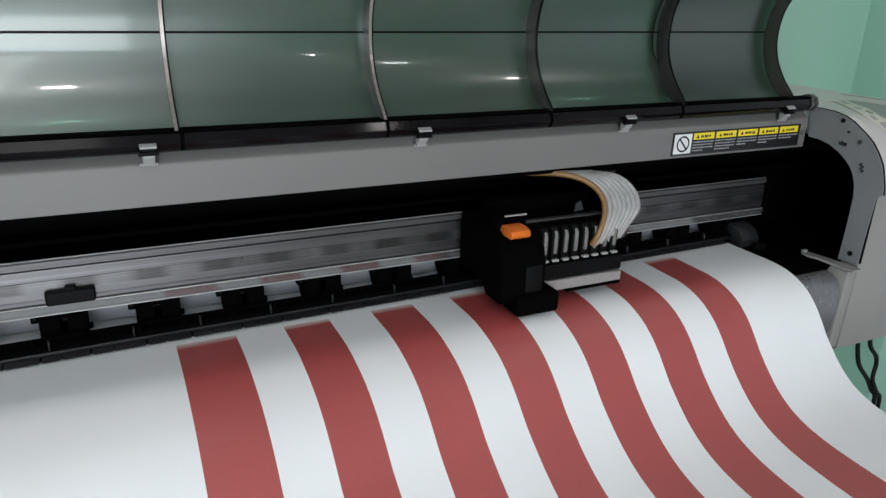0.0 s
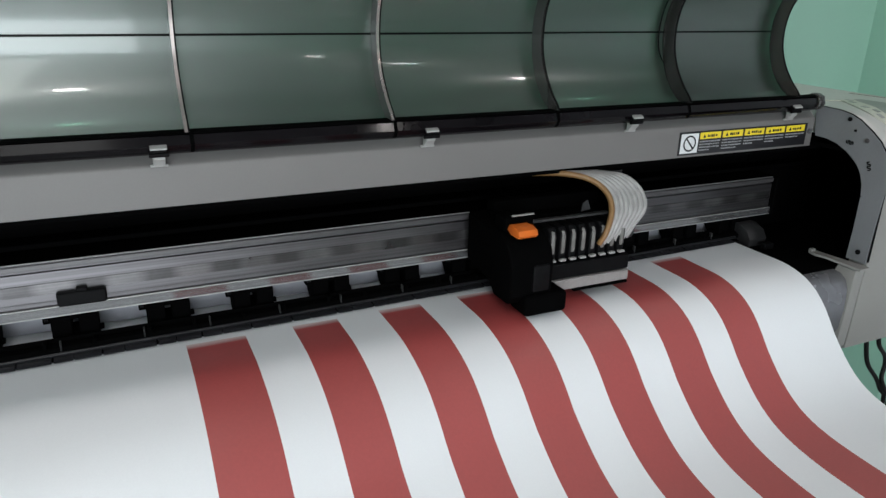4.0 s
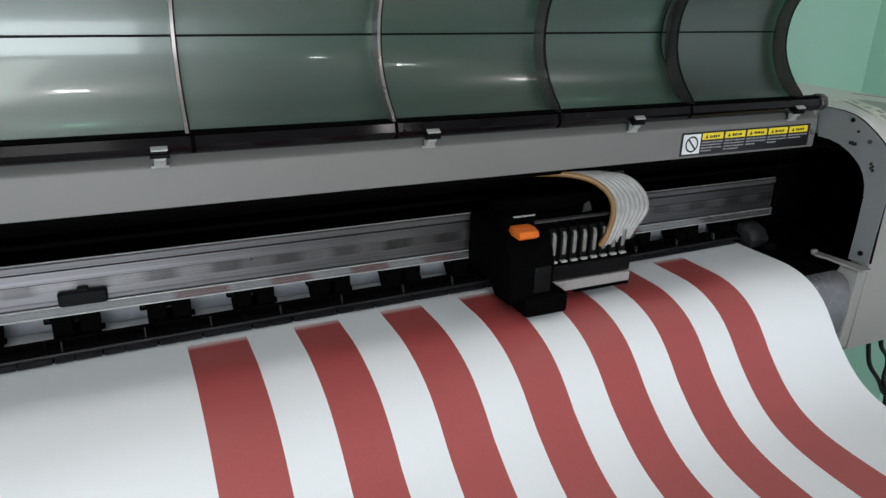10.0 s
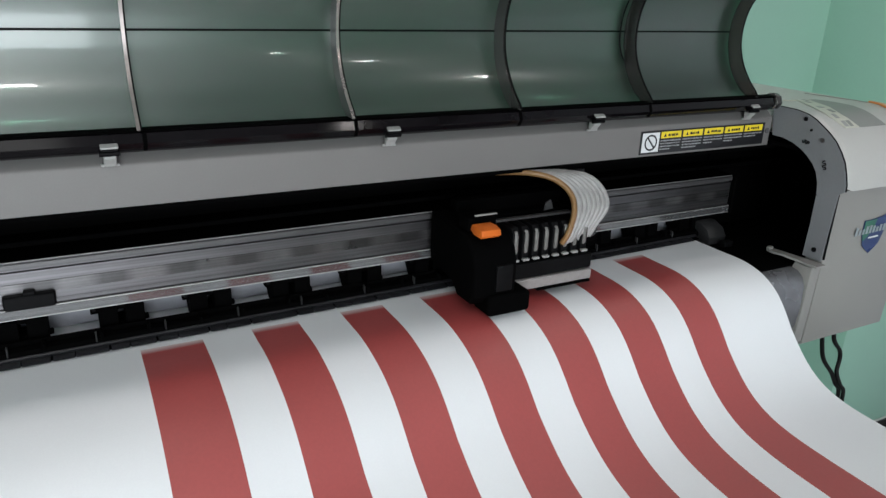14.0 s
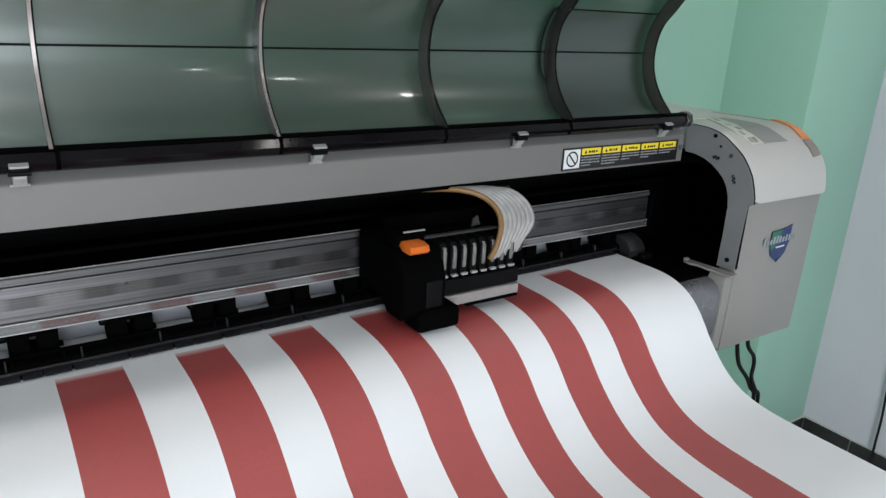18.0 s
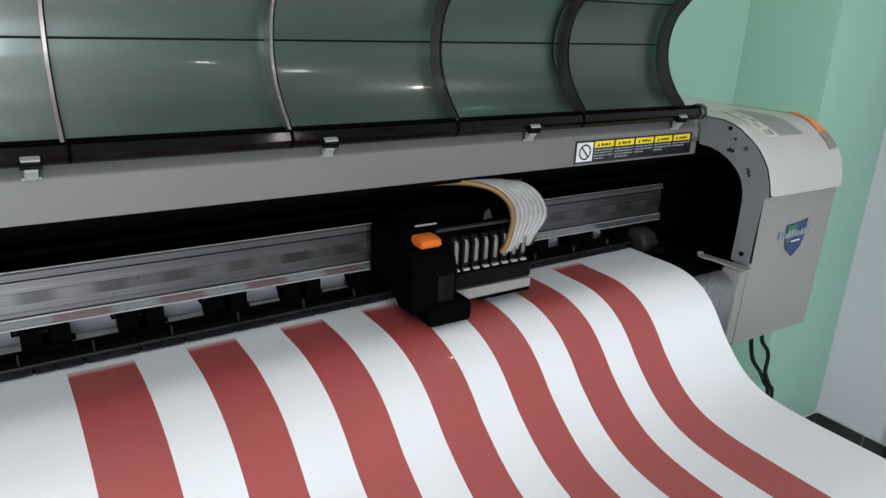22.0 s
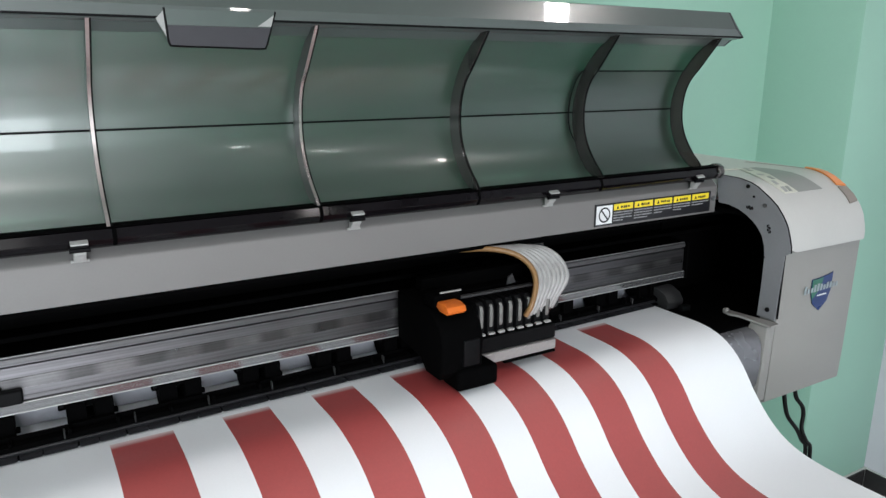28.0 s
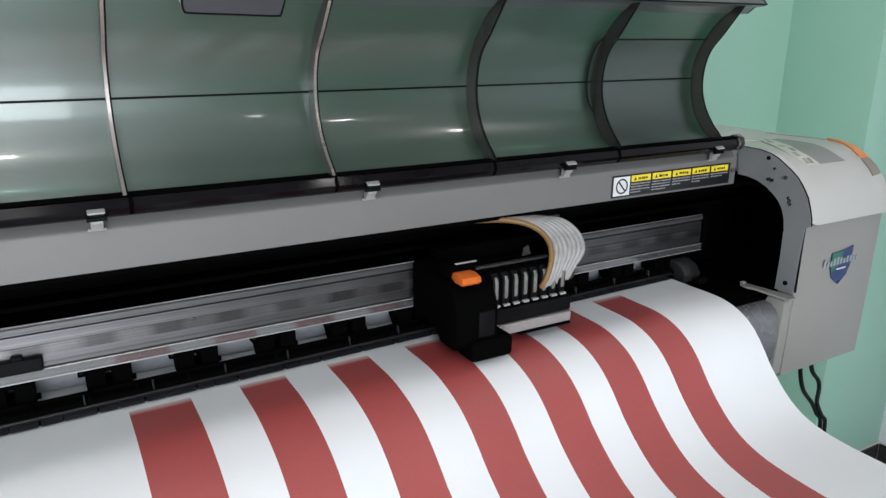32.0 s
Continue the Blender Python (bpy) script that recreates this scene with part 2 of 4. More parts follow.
co, xyz, ph, wave, mr, mul = (nt.nodes.new("ShaderNode" + n) for n in ("TexCoord", "SeparateXYZ", "Math", "Math", "MapRange", "VectorMath"))
nt.links.new(co.outputs["Object"], xyz.inputs[0])
ph.operation, wave.operation, mul.operation = "MULTIPLY_ADD", "COSINE", "SCALE"
ph.inputs[1].default_value, ph.inputs[2].default_value = 2 * math.pi / 0.08, 2 * math.pi / 0.08
nt.links.new(xyz.outputs["X"], ph.inputs[0])
nt.links.new(ph.outputs[0], wave.inputs[0])
nt.links.new(wave.outputs[0], mr.inputs["Value"])
mr.inputs["From Min"].default_value, mr.inputs["From Max"].default_value = -0.5, 0.6
mr.inputs["To Min"].default_value, mr.inputs["To Max"].default_value = 1.0, 0.55
nt.links.new(src, mul.inputs[0])
nt.links.new(mr.outputs[0], mul.inputs["Scale"])
nt.links.new(mul.outputs[0], b.inputs["Base Color"])
M_STEEL = material("steel_edge", (0.50, 0.50, 0.50), 0.22, metal=1.0, grain=0.05, grain_scale=400)
M_EDGE = material("bright_metal_edge", (0.60, 0.60, 0.60), 0.33, metal=0.35, grain=0.06, grain_scale=400)
M_APRON = material("satin_grey_metal_apron", (0.22, 0.22, 0.235), 0.26, metal=0.55, grain=0.05, grain_scale=200, stain=0.15, stain_scale=9)
M_CLIP = material("pale_grey_clip", (0.31, 0.31, 0.30), 0.4, grain=0.05, grain_scale=300)
M_PAPER = material("white_vinyl", (0.80, 0.815, 0.84), 0.50, grain=0.015, grain_scale=500, stain=0.02, stain_scale=5)
M_INK = printed("red_print", (0.375, 0.055, 0.053), (0.72, 0.62, 0.62), 0.0235)
M_SHEET = smoked("smoked_acrylic", (0.235, 0.405, 0.335), 0.05, 0.245)
M_DOUBLE = smoked("thin_smoked_sheet", (0.60, 0.62, 0.61), 0.2, 0.03, 4.0, 0.2)
M_RIB = smoked("brown_smoked_rib", (0.25, 0.21, 0.20), 0.15, 0.10, 3.0, 0.85)
M_RIBSHEEN = material("pale_rib_sheen", (0.46, 0.40, 0.385), 0.28, metal=0.75, grain=0.1, grain_scale=200, spec=0.6)
M_STRIP = material("dark_smoked_hinge_strip", (0.0060, 0.0050, 0.0060), 0.13, grain=0.1, stain=0.5, stain_scale=9, spec=0.14)
M_LIP = material("smoke_grey_lip", (0.072, 0.086, 0.081), 0.32, grain=0.03, stain=0.05, coat=0.9, spec=0.6)
M_GRIP = material("dark_grip_plastic", (0.05, 0.048, 0.054), 0.3, grain=0.05, spec=0.25)
M_TRAY = material("dark_grey_tray", (0.021, 0.021, 0.022), 0.45, grain=0.15, stain=0.2)
M_TOOTH = material("worn_black_plastic", (0.016, 0.016, 0.019), 0.42, grain=0.3, grain_scale=150, stain=0.4, stain_scale=25, spec=0.3)
M_GUIDE = material("pale_feed_guide", (0.40, 0.41, 0.45), 0.35, grain=0.05, grain_scale=90, stain=0.1, stain_scale=6)
M_LABEL = material("black_label", (0.012, 0.012, 0.014), 0.35, grain=0.1)
M_YELLOW = material("yellow_label_ink", (0.78, 0.60, 0.03), 0.4, grain=0.05)
M_INKWHITE = material("white_label_ink", (0.72, 0.73, 0.74), 0.4, grain=0.05)
M_INKGREY = material("grey_label_ink", (0.30, 0.30, 0.31), 0.4, grain=0.1)
M_BLUE = material("blue_sticker", (0.012, 0.032, 0.125), 0.28, grain=0.05)
M_TEAL = material("green_sticker", (0.024, 0.135, 0.085), 0.28, grain=0.05)
M_SILVER = material("silver_letter_foil", (0.30, 0.34, 0.36), 0.35, metal=0.2, grain=0.05)
M_TUBES = material("white_ink_tube_band", (0.36, 0.35, 0.345), 0.35, grain=0.15, grain_scale=80)
M_AMBER = material("amber_ink_tube", (0.24, 0.13, 0.05), 0.4, grain=0.1)
M_DAMPER = material("translucent_grey_damper", (0.17, 0.165, 0.155), 0.35, grain=0.25, grain_scale=120)
M_HEADPLATE = material("pale_head_plate", (0.27, 0.25, 0.245), 0.35, grain=0.1, grain_scale=120)
M_GLOW = bpy.data.materials.new("lamp_diffuser")
M_GLOW.use_nodes = True
M_GLOW.node_tree.nodes["Principled BSDF"].inputs["Emission Color"].default_value = (1, 0.98, 0.94, 1)
M_GLOW.node_tree.nodes["Principled BSDF"].inputs["Emission Strength"].default_value = 6.0


# ---- mesh helpers ----
def finish(bm, smooth=None):
    bmesh.ops.recalc_face_normals(bm, faces=bm.faces[:])
    if smooth is not None:
        for f in bm.faces:
            f.smooth = True
        for e in bm.edges:
            if len(e.link_faces) == 2 and e.calc_face_angle(0) > radians(smooth):
                e.smooth = False
    return bm


def part(name, bm, mat, parent=None, label=""):
    me = bpy.data.meshes.new(name)
    bm.to_mesh(me)
    bm.free()
    me.materials.append(mat)
    ob = new(name, me)
    ob.parent = parent
    if label:
        tagged(ob, label)
    return ob


def thing(name, label, category, at=(0, 0, 0), group="", kind=""):
    ob = new(name)
    ob.empty_display_size = 0.05
    ob.location = at
    return tagged(ob, label, category, group, kind)


def box(x0, x1, y0, y1, z0, z1, bevel=0.0, seg=2):
    bm = bmesh.new()
    bmesh.ops.create_cube(bm, size=1, matrix=Matrix.LocRotScale(((x0 + x1) / 2, (y0 + y1) / 2, (z0 + z1) / 2), None, (x1 - x0, y1 - y0, z1 - z0)))
    if bevel:
        bmesh.ops.bevel(bm, geom=bm.edges[:], offset=bevel, segments=seg, affect="EDGES", profile=0.5)
    return finish(bm, 40)


def extrude(profile, x0, x1, bevel=0.0, seg=2, smooth=35):
    """A closed outline in y and z, drawn out along x."""
    bm = bmesh.new()
    f = bm.faces.new([bm.verts.new((x0, y, z)) for y, z in profile])
    got = bmesh.ops.extrude_face_region(bm, geom=[f])
    bmesh.ops.translate(bm, vec=(x1 - x0, 0, 0), verts=[v for v in got["geom"] if isinstance(v, bmesh.types.BMVert)])
    if bevel:
        caps = [e for e in bm.edges if abs(e.verts[0].co.x - e.verts[1].co.x) < 1e-6]
        bmesh.ops.bevel(bm, geom=caps, offset=bevel, segments=seg, affect="EDGES", profile=0.5)
    return finish(bm, smooth)


def band(points, thick, x0, x1, smooth=40):
    """A bent sheet of even thickness: a line in y and z, drawn out along x."""
    pts = [Vector(p) for p in points]
    other = []
    for i, p in enumerate(pts):
        d = (pts[min(i + 1, len(pts) - 1)] - pts[max(i - 1, 0)]).normalized()
        other.append(p + Vector((-d.y, d.x)) * thick)
    return extrude([tuple(p) for p in pts] + [tuple(p) for p in reversed(other)], x0, x1, smooth=smooth)


def cylinder(p, q, r, n=16, r2=None):
    p, q = Vector(p), Vector(q)
    bm = bmesh.new()
    turn = (q - p).to_track_quat("Z", "Y").to_matrix().to_4x4()
    bmesh.ops.create_cone(bm, cap_ends=True, segments=n, radius1=r, radius2=r if r2 is None else r2, depth=(q - p).length,
                          matrix=Matrix.Translation((p + q) / 2) @ turn)
    return finish(bm, 40)


def smooth_line(points, steps=6):
    """A Catmull-Rom line through points."""
    pts = [Vector(p) for p in points]
    pts = [2 * pts[0] - pts[1]] + pts + [2 * pts[-1] - pts[-2]]
    out = []
    for a, b, c, d in zip(pts, pts[1:], pts[2:], pts[3:]):
        for i in range(steps):
            t = i / steps
            out.append(0.5 * (2 * b + (c - a) * t + (2 * a - 5 * b + 4 * c - d) * t * t + (3 * b - a - 3 * c + d) * t ** 3))
    return out + [pts[-2]]


def tube(points, r, n=8, steps=6):
    line = smooth_line(points, steps)
    bm = bmesh.new()
    rings = []
    for i, p in enumerate(line):
        d = (line[min(i + 1, len(line) - 1)] - line[max(i - 1, 0)]).normalized()
        side = d.orthogonal() if not rings else (last - d * last.dot(d))
        side = side.normalized()
        last = side
        up = d.cross(side)
        rings.append([bm.verts.new(p + (side * math.cos(a) + up * math.sin(a)) * r) for a in (2 * math.pi * k / n for k in range(n))])
    for a, b in zip(rings, rings[1:]):
        for k in range(n):
            bm.faces.new((a[k], a[(k + 1) % n], b[(k + 1) % n], b[k]))
    bm.faces.new(rings[0][::-1])
    bm.faces.new(rings[-1])
    return finish(bm, 60)


def flat(outline, axis, at, thick):
    """A thin plate: an outline in the two other axes, from at to at + thick along axis."""
    n = "xyz".index(axis)
    others = [k for k in range(3) if k != n]
    bm = bmesh.new()

    def vert(p, level):
        co = [0, 0, 0]
        co[n], co[others[0]], co[others[1]] = level, *p
        return bm.verts.new(co)
    low, high = [vert(p, at) for p in outline], [vert(p, at + thick) for p in outline]
    bm.faces.new(low)
    bm.faces.new(high)
    for i in range(len(low)):
        j = (i + 1) % len(low)
        bm.faces.new((low[i], low[j], high[j], high[i]))
    return finish(bm, 40)


def join(*meshes):
    bm = bmesh.new()
    for m in meshes:
        me = bpy.data.meshes.new("piece")
        m.to_mesh(me)
        bm.from_mesh(me)
        m.free()
        bpy.data.meshes.remove(me)
    return finish(bm, 40)


# ---- the room ----
def structure(name, bm, mat, label, category):
    return tagged(part(name, bm, mat), label, category, kind="structure")


structure("floor", box(LEFT_X - 0.1, RIGHT_X + 0.15, FRONT_Y - 0.1, WALL_Y + 0.15, -0.12, 0.0), M_FLOOR, "pale glossy tiled floor of the print room", "floor")
structure("ceiling", box(LEFT_X - 0.1, RIGHT_X + 0.15, FRONT_Y - 0.1, WALL_Y + 0.15, CEIL, CEIL + 0.12), M_CEIL, "plain white ceiling with small downlights", "ceiling")
structure("wall_north", box(LEFT_X - 0.1, COLUMN_X, WALL_Y, WALL_Y + 0.15, 0, CEIL), M_GREEN, "mint green painted wall behind the printer", "wall")
structure("wall_column", box(COLUMN_X, RIGHT_X, COLUMN_Y, WALL_Y + 0.15, 0, CEIL, 0.004), M_GREEN, "mint green painted column in the room corner", "column")
structure("wall_east", box(RIGHT_X, RIGHT_X + 0.15, FRONT_Y - 0.1, WALL_Y + 0.15, 0, CEIL), M_WHITE_WALL, "plain white painted side wall", "wall")
structure("wall_west", box(LEFT_X - 0.1, LEFT_X, FRONT_Y, WALL_Y, 0, CEIL), M_GREEN, "mint green painted side wall", "wall")
wx0, wx1, wz0, wz1 = WINDOW
structure("wall_south", join(box(LEFT_X, wx0, FRONT_Y - 0.1, FRONT_Y, 0, CEIL), box(wx1, RIGHT_X, FRONT_Y - 0.1, FRONT_Y, 0, CEIL),
          box(wx0, wx1, FRONT_Y - 0.1, FRONT_Y, 0, wz0), box(wx0, wx1, FRONT_Y - 0.1, FRONT_Y, wz1, CEIL)), M_GREEN, "mint green painted wall with a glazed doorway", "wall")

# skirting of dark tiles with pale joints
skirt = tagged(part("baseboard", join(box(RIGHT_X - 0.008, RIGHT_X - 0.001, FRONT_Y, COLUMN_Y - 0.001, 0, 0.094), box(COLUMN_X, RIGHT_X - 0.008, COLUMN_Y - 0.008, COLUMN_Y - 0.001, 0, 0.094)), M_GROUT),
               "dark tile skirting with pale joints along the wall foot", "baseboard", kind="structure")
for k in range(14):
    y1 = COLUMN_Y - 0.012 - 0.19 * k
    part("tile", box(RIGHT_X - 0.013, RIGHT_X - 0.007, y1 - 0.186, y1, 0.002, 0.09, 0.001, 1), M_SKIRT, skirt)
for k in range(3):
    x1 = RIGHT_X - 0.016 - 0.19 * k
    part("tile", box(max(x1 - 0.186, COLUMN_X), x1, COLUMN_Y - 0.013, COLUMN_Y - 0.007, 0.002, 0.09, 0.001, 1), M_SKIRT, skirt)

panel = thing("light_panel", "long white ceiling light panel, lit", "ceiling lamp", ((PANEL[0] + PANEL[1]) / 2, (PANEL[2] + PANEL[3]) / 2, CEIL))
pw, pl = (PANEL[1] - PANEL[0]) / 2, (PANEL[3] - PANEL[2]) / 2
for a in (-1, 1):
    part("frame_side", box(min(a * pw, a * (pw + 0.02)), max(a * pw, a * (pw + 0.02)), -pl, pl, -0.025, 0.0), M_CEIL, panel)
    part("frame_end", box(-pw - 0.02, pw + 0.02, min(a * pl, a * (pl + 0.02)), max(a * pl, a * (pl + 0.02)), -0.025, 0.0), M_CEIL, panel)
part("diffuser", box(-pw, pw, -pl, pl, -0.012, -0.004), M_GLOW, panel)
for lx, ly in DOWNLIGHTS:
    lamp = thing("downlight", "small square recessed ceiling downlight, lit", "ceiling lamp", (lx, ly, CEIL), "ceiling downlights")
    for a in (-1, 1):
        part("trim_side", box(min(a * 0.056, a * 0.070), max(a * 0.056, a * 0.070), -0.070, 0.070, -0.010, 0.0, 0.002, 1), M_CEIL, lamp)
        part("trim_end", box(-0.056, 0.056, min(a * 0.056, a * 0.070), max(a * 0.056, a * 0.070), -0.010, 0.0, 0.002, 1), M_CEIL, lamp)
    part("diffuser", box(-0.055, 0.055, -0.055, 0.055, -0.006, -0.002), M_GLOW, lamp)

# ---- the printer ----
X0, X1 = -1.72, 0.076          # inner faces of the end plates
PLATEN_Z = 1.163
printer = thing("wide_format_printer", "grey and off-white wide-format inkjet printer with raised smoked cover", "printer")

# main beam over the opening
beam = part("beam", extrude([(0.0, 1.350), (0.0, 1.3965), (0.0008, 1.3985), (0.0026, 1.4000), (0.016, 1.4120), (0.11, 1.412), (0.11, 1.350)], X0, 0.068, 0.0015, 2), M_BEAM, printer, "grey painted metal beam")
for dx in (0.058,):
    part("screw", cylinder((dx, -0.003, 1.376), (dx, 0.001, 1.376), 0.0045, 12), M_STEEL, beam)

# hinge strip and clips
strip = part("hinge_strip", extrude([(-0.010, 1.416), (-0.014, 1.424), (-0.010, 1.434), (0.0, 1.438), (0.014, 1.434), (0.014, 1.4125), (-0.004, 1.4125)], X0 + 0.02, 0.051, 0.002, 2), M_STRIP, printer, "dark smoked glossy hinge strip")
part("strip_cap", extrude([(-0.011, 1.4150), (-0.0165, 1.4245), (-0.0125, 1.4365), (-0.004, 1.4408), (0.006, 1.4400), (0.015, 1.4350), (0.015, 1.4130), (-0.004, 1.4125)], 0.0515, 0.0675, 0.0045, 3), M_RIB, strip, "translucent smoked end of the hinge strip")
part("strip_bead", extrude([(-0.0105, 1.4352), (-0.0115, 1.4362), (-0.0105, 1.4374), (0.002, 1.4385), (0.002, 1.4352)], X0 + 0.02, 0.051, 0.0004, 1), M_MATTE, strip)
for jx in (-0.2282, -0.4656, -0.7081, -0.9526, -1.2176, -1.4716):
    part("strip_joint", extrude([(-0.0105, 1.4155), (-0.0150, 1.4240), (-0.0112, 1.4346), (0.0, 1.4346), (0.0, 1.4130), (-0.0045, 1.4130)], jx - 0.003, jx + 0.0015, 0.0006, 1), M_MATTE, strip)
for k in range(6):
    cx = 0.0 - 0.33 * k
    clip = part("clip", extrude([(-0.0005, 1.3985), (-0.006, 1.3990), (-0.008, 1.4040), (-0.013, 1.4085), (-0.013, 1.4125), (-0.0005, 1.4125)], cx - 0.0065, cx + 0.0065, 0.0008, 1), M_CLIP, printer, "pale grey hinge clip")
    part("clip_cap", extrude([(-0.0145, 1.4165), (-0.0183, 1.4180), (-0.0183, 1.4208), (-0.0060, 1.4245), (-0.0060, 1.4165)], cx - 0.0086, cx + 0.0086, 0.0008, 1), M_BLACK, clip, "black clip body")
    part("clip_lid", extrude([(-0.0190, 1.4205), (-0.0190, 1.4224), (-0.0130, 1.4256), (-0.0060, 1.4268), (-0.0060, 1.4250), (-0.0130, 1.4238)], cx - 0.0090, cx + 0.0090, 0.0005, 1), M_CLIP, clip)
    part("clip_pin", cylinder((cx - 0.0105, -0.0140, 1.4145), (cx + 0.0105, -0.0140, 1.4145), 0.0030, 10), M_BLACK, clip)
    part("clip_foot", box(cx - 0.0095, cx + 0.0095, -0.0035, 0.0005, 1.3980, 1.4010, 0.0006, 1), M_CLIP, clip)

# raised cover, bent in an arc
def curve(points, steps=5):
    return [(p.x, p.y) for p in smooth_line([(y, z, 0) for y, z in points], steps)]


SEAM = 1.5365
LOWER = curve([(0.004, 1.4365), (0.022, 1.4480), (0.041, 1.4690), (0.0535, 1.4930), (0.0600, 1.5160), (0.0618, 1.5353)])
UPPER = curve([(0.0618, 1.5377), (0.0595, 1.5580), (0.0510, 1.5830), (0.0370, 1.6070), (0.0180, 1.6290), (-0.0020, 1.6460), (-0.0120, 1.6550)])
RIB_FRONT = curve([(-0.0180, 1.4385), (-0.0100, 1.4480), (0.0020, 1.4590), (0.0145, 1.4740), (0.0255, 1.4910), (0.0335, 1.5110), (0.0365, 1.5300), (0.0360, 1.5500),
                   (0.0315, 1.5710), (0.0220, 1.5900), (0.0050, 1.6090), (-0.0100, 1.6275), (-0.0250, 1.6460), (-0.0330, 1.6570)], 3)
cover = part("cover", band(LOWER, -0.003, X0 + 0.03, 0.004), M_SHEET, printer, "smoked acrylic cover, raised open")
part("upper_sheet", band(UPPER, -0.003, X0 + 0.03, 0.004), M_SHEET, cover)
part("seam", extrude([(0.0610, SEAM - 0.0013), (0.0610, SEAM + 0.0013), (0.0665, SEAM + 0.0013), (0.0665, SEAM - 0.0013)], X0 + 0.03, 0.004), M_BLACK, cover)
for k in range(8):
    rx = (-0.002, -0.2326, -0.4700, -0.7125, -0.9570, -1.222, -1.476, -1.68)[k]
    back = [(y - 0.0006, z) for y, z in LOWER + UPPER]
    part("rib", flat(RIB_FRONT + back[::-1], "x", rx - 0.0026, 0.0036), M_RIB, cover, "brown smoked stiffening rib")
    if k > 2:          # left ribs: a pale strip paints the window's sheen on their sides
        part("rib_sheen", band(RIB_FRONT, 0.0010, rx - 0.0040, rx - 0.0004), M_RIBSHEEN, cover)
    part("rib_edge", band(RIB_FRONT, 0.0012, rx - 0.0004, rx + 0.0014), M_BLACK, cover)
# doubled edge and short seam of the end sheet
def sheet_y(z):
    """Depth of the cover's sheet at a height z."""
    both = LOWER + UPPER
    for (ya, za), (yb, zb) in zip(both, both[1:]):
        if za <= z <= zb:
            return ya + (yb - ya) * (z - za) / max(1e-6, zb - za)
    return both[-1][0]


EDGE = [(-0.2350, 1.6050), (-0.2405, 1.6000), (-0.2440, 1.5850), (-0.2450, 1.5600), (-0.2448, 1.5350), (-0.2440, 1.5150), (-0.2405, 1.5000), (-0.2350, 1.4900)]
part("sheet_edge", tube([(x, sheet_y(z) - 0.0025, z) for x, z in EDGE], 0.0012, 6, 4), M_BLACK, cover)
part("sheet_seam", extrude([(0.0385, 1.6020), (0.0385, 1.6042), (0.0450, 1.6042), (0.0450, 1.6020)], -0.2360, 0.0), M_BLACK, cover)
doubled = [(y + 0.0065, z) for y, z in LOWER + UPPER if 1.445 < z < 1.603]
part("end_sheet", band(doubled, -0.002, -0.2445, -0.003), M_DOUBLE, cover, "second smoked sheet behind the cover end")
# lip along the top with the grip recess
LIP = [(-0.004, 1.645), (-0.018, 1.655), (-0.036, 1.657), (-0.040, 1.660), (-0.0385, 1.6715), (-0.0105, 1.6995), (-0.008, 1.701), (-0.004, 1.700), (0.006, 1.685), (0.008, 1.655)]
def notched(bm):
    """Cuts the lip's end back where its two facets meet."""
    for v in bm.verts:
        if v.co.x > 0.03 and abs(v.co.z - 1.6715) < 0.004 and v.co.y < -0.03:
            v.co.x -= 0.013
    return bm


part("lip", notched(extrude(LIP, X0 + 0.02, 0.0405, 0.0006, 1, 8)), M_LIP, cover, "smoke grey lip along the cover top")
part("lip_edge", box(X0 + 0.02, 0.046, -0.0402, -0.0370, 1.6580, 1.6608, 0.0006, 1), M_BLACK, cover)
part("lip_end", notched(extrude(LIP, 0.0408, 0.0460, 0.0012, 1)), M_GRIP, cover)
grip = part("grip", flat([(-0.8845, 1.6515), (-0.8836, 1.6360), (-0.8826, 1.6332), (-0.8805, 1.6312), (-0.8770, 1.6305), (-0.7850, 1.6290), (-0.7815, 1.6296), (-0.7790, 1.6315), (-0.7775, 1.6345), (-0.7722, 1.6515)], "y", -0.0415, 0.012), M_GRIP, cover, "dark recessed grip")
part("grip_top", flat([(-0.8848, 1.6517), (-0.7720, 1.6517), (-0.7672, 1.6680), (-0.8860, 1.6680)], "y", -0.0418, 0.008), M_LIP, grip)
part("grip_outline", tube([(-0.8862, -0.0415, 1.6690), (-0.8848, -0.0415, 1.6520), (-0.8838, -0.0415, 1.6355), (-0.8822, -0.0415, 1.6322), (-0.8780, -0.0415, 1.6303), (-0.8300, -0.0415, 1.6294), (-0.7840, -0.0415, 1.6286), (-0.7795, -0.0415, 1.6306), (-0.7772, -0.0415, 1.6345), (-0.7718, -0.0415, 1.6520), (-0.7665, -0.0415, 1.6690)], 0.0011, 6, 3), M_BLACK, grip)
part("grip_cheek", flat([(-0.8945, 1.6580), (-0.8868, 1.6660), (-0.8852, 1.6400)], "y", -0.0405, 0.004), M_CLIP, grip)
part("grip_cheek", flat([(-0.7870, 1.6528), (-0.7685, 1.6655), (-0.7722, 1.6528)], "y", -0.0424, 0.0008), M_CLIP, grip)

# end plates, hoods and lower panels
OUT = [(0.36, 1.417), (0.008, 1.4175), (-0.038, 1.4165), (-0.060, 1.4125), (-0.076, 1.4065), (-0.102, 1.391), (-0.118, 1.379), (-0.131, 1.364), (-0.141, 1.349), (-0.148, 1.331), (-0.153, 1.314), (-0.154, 1.303)]
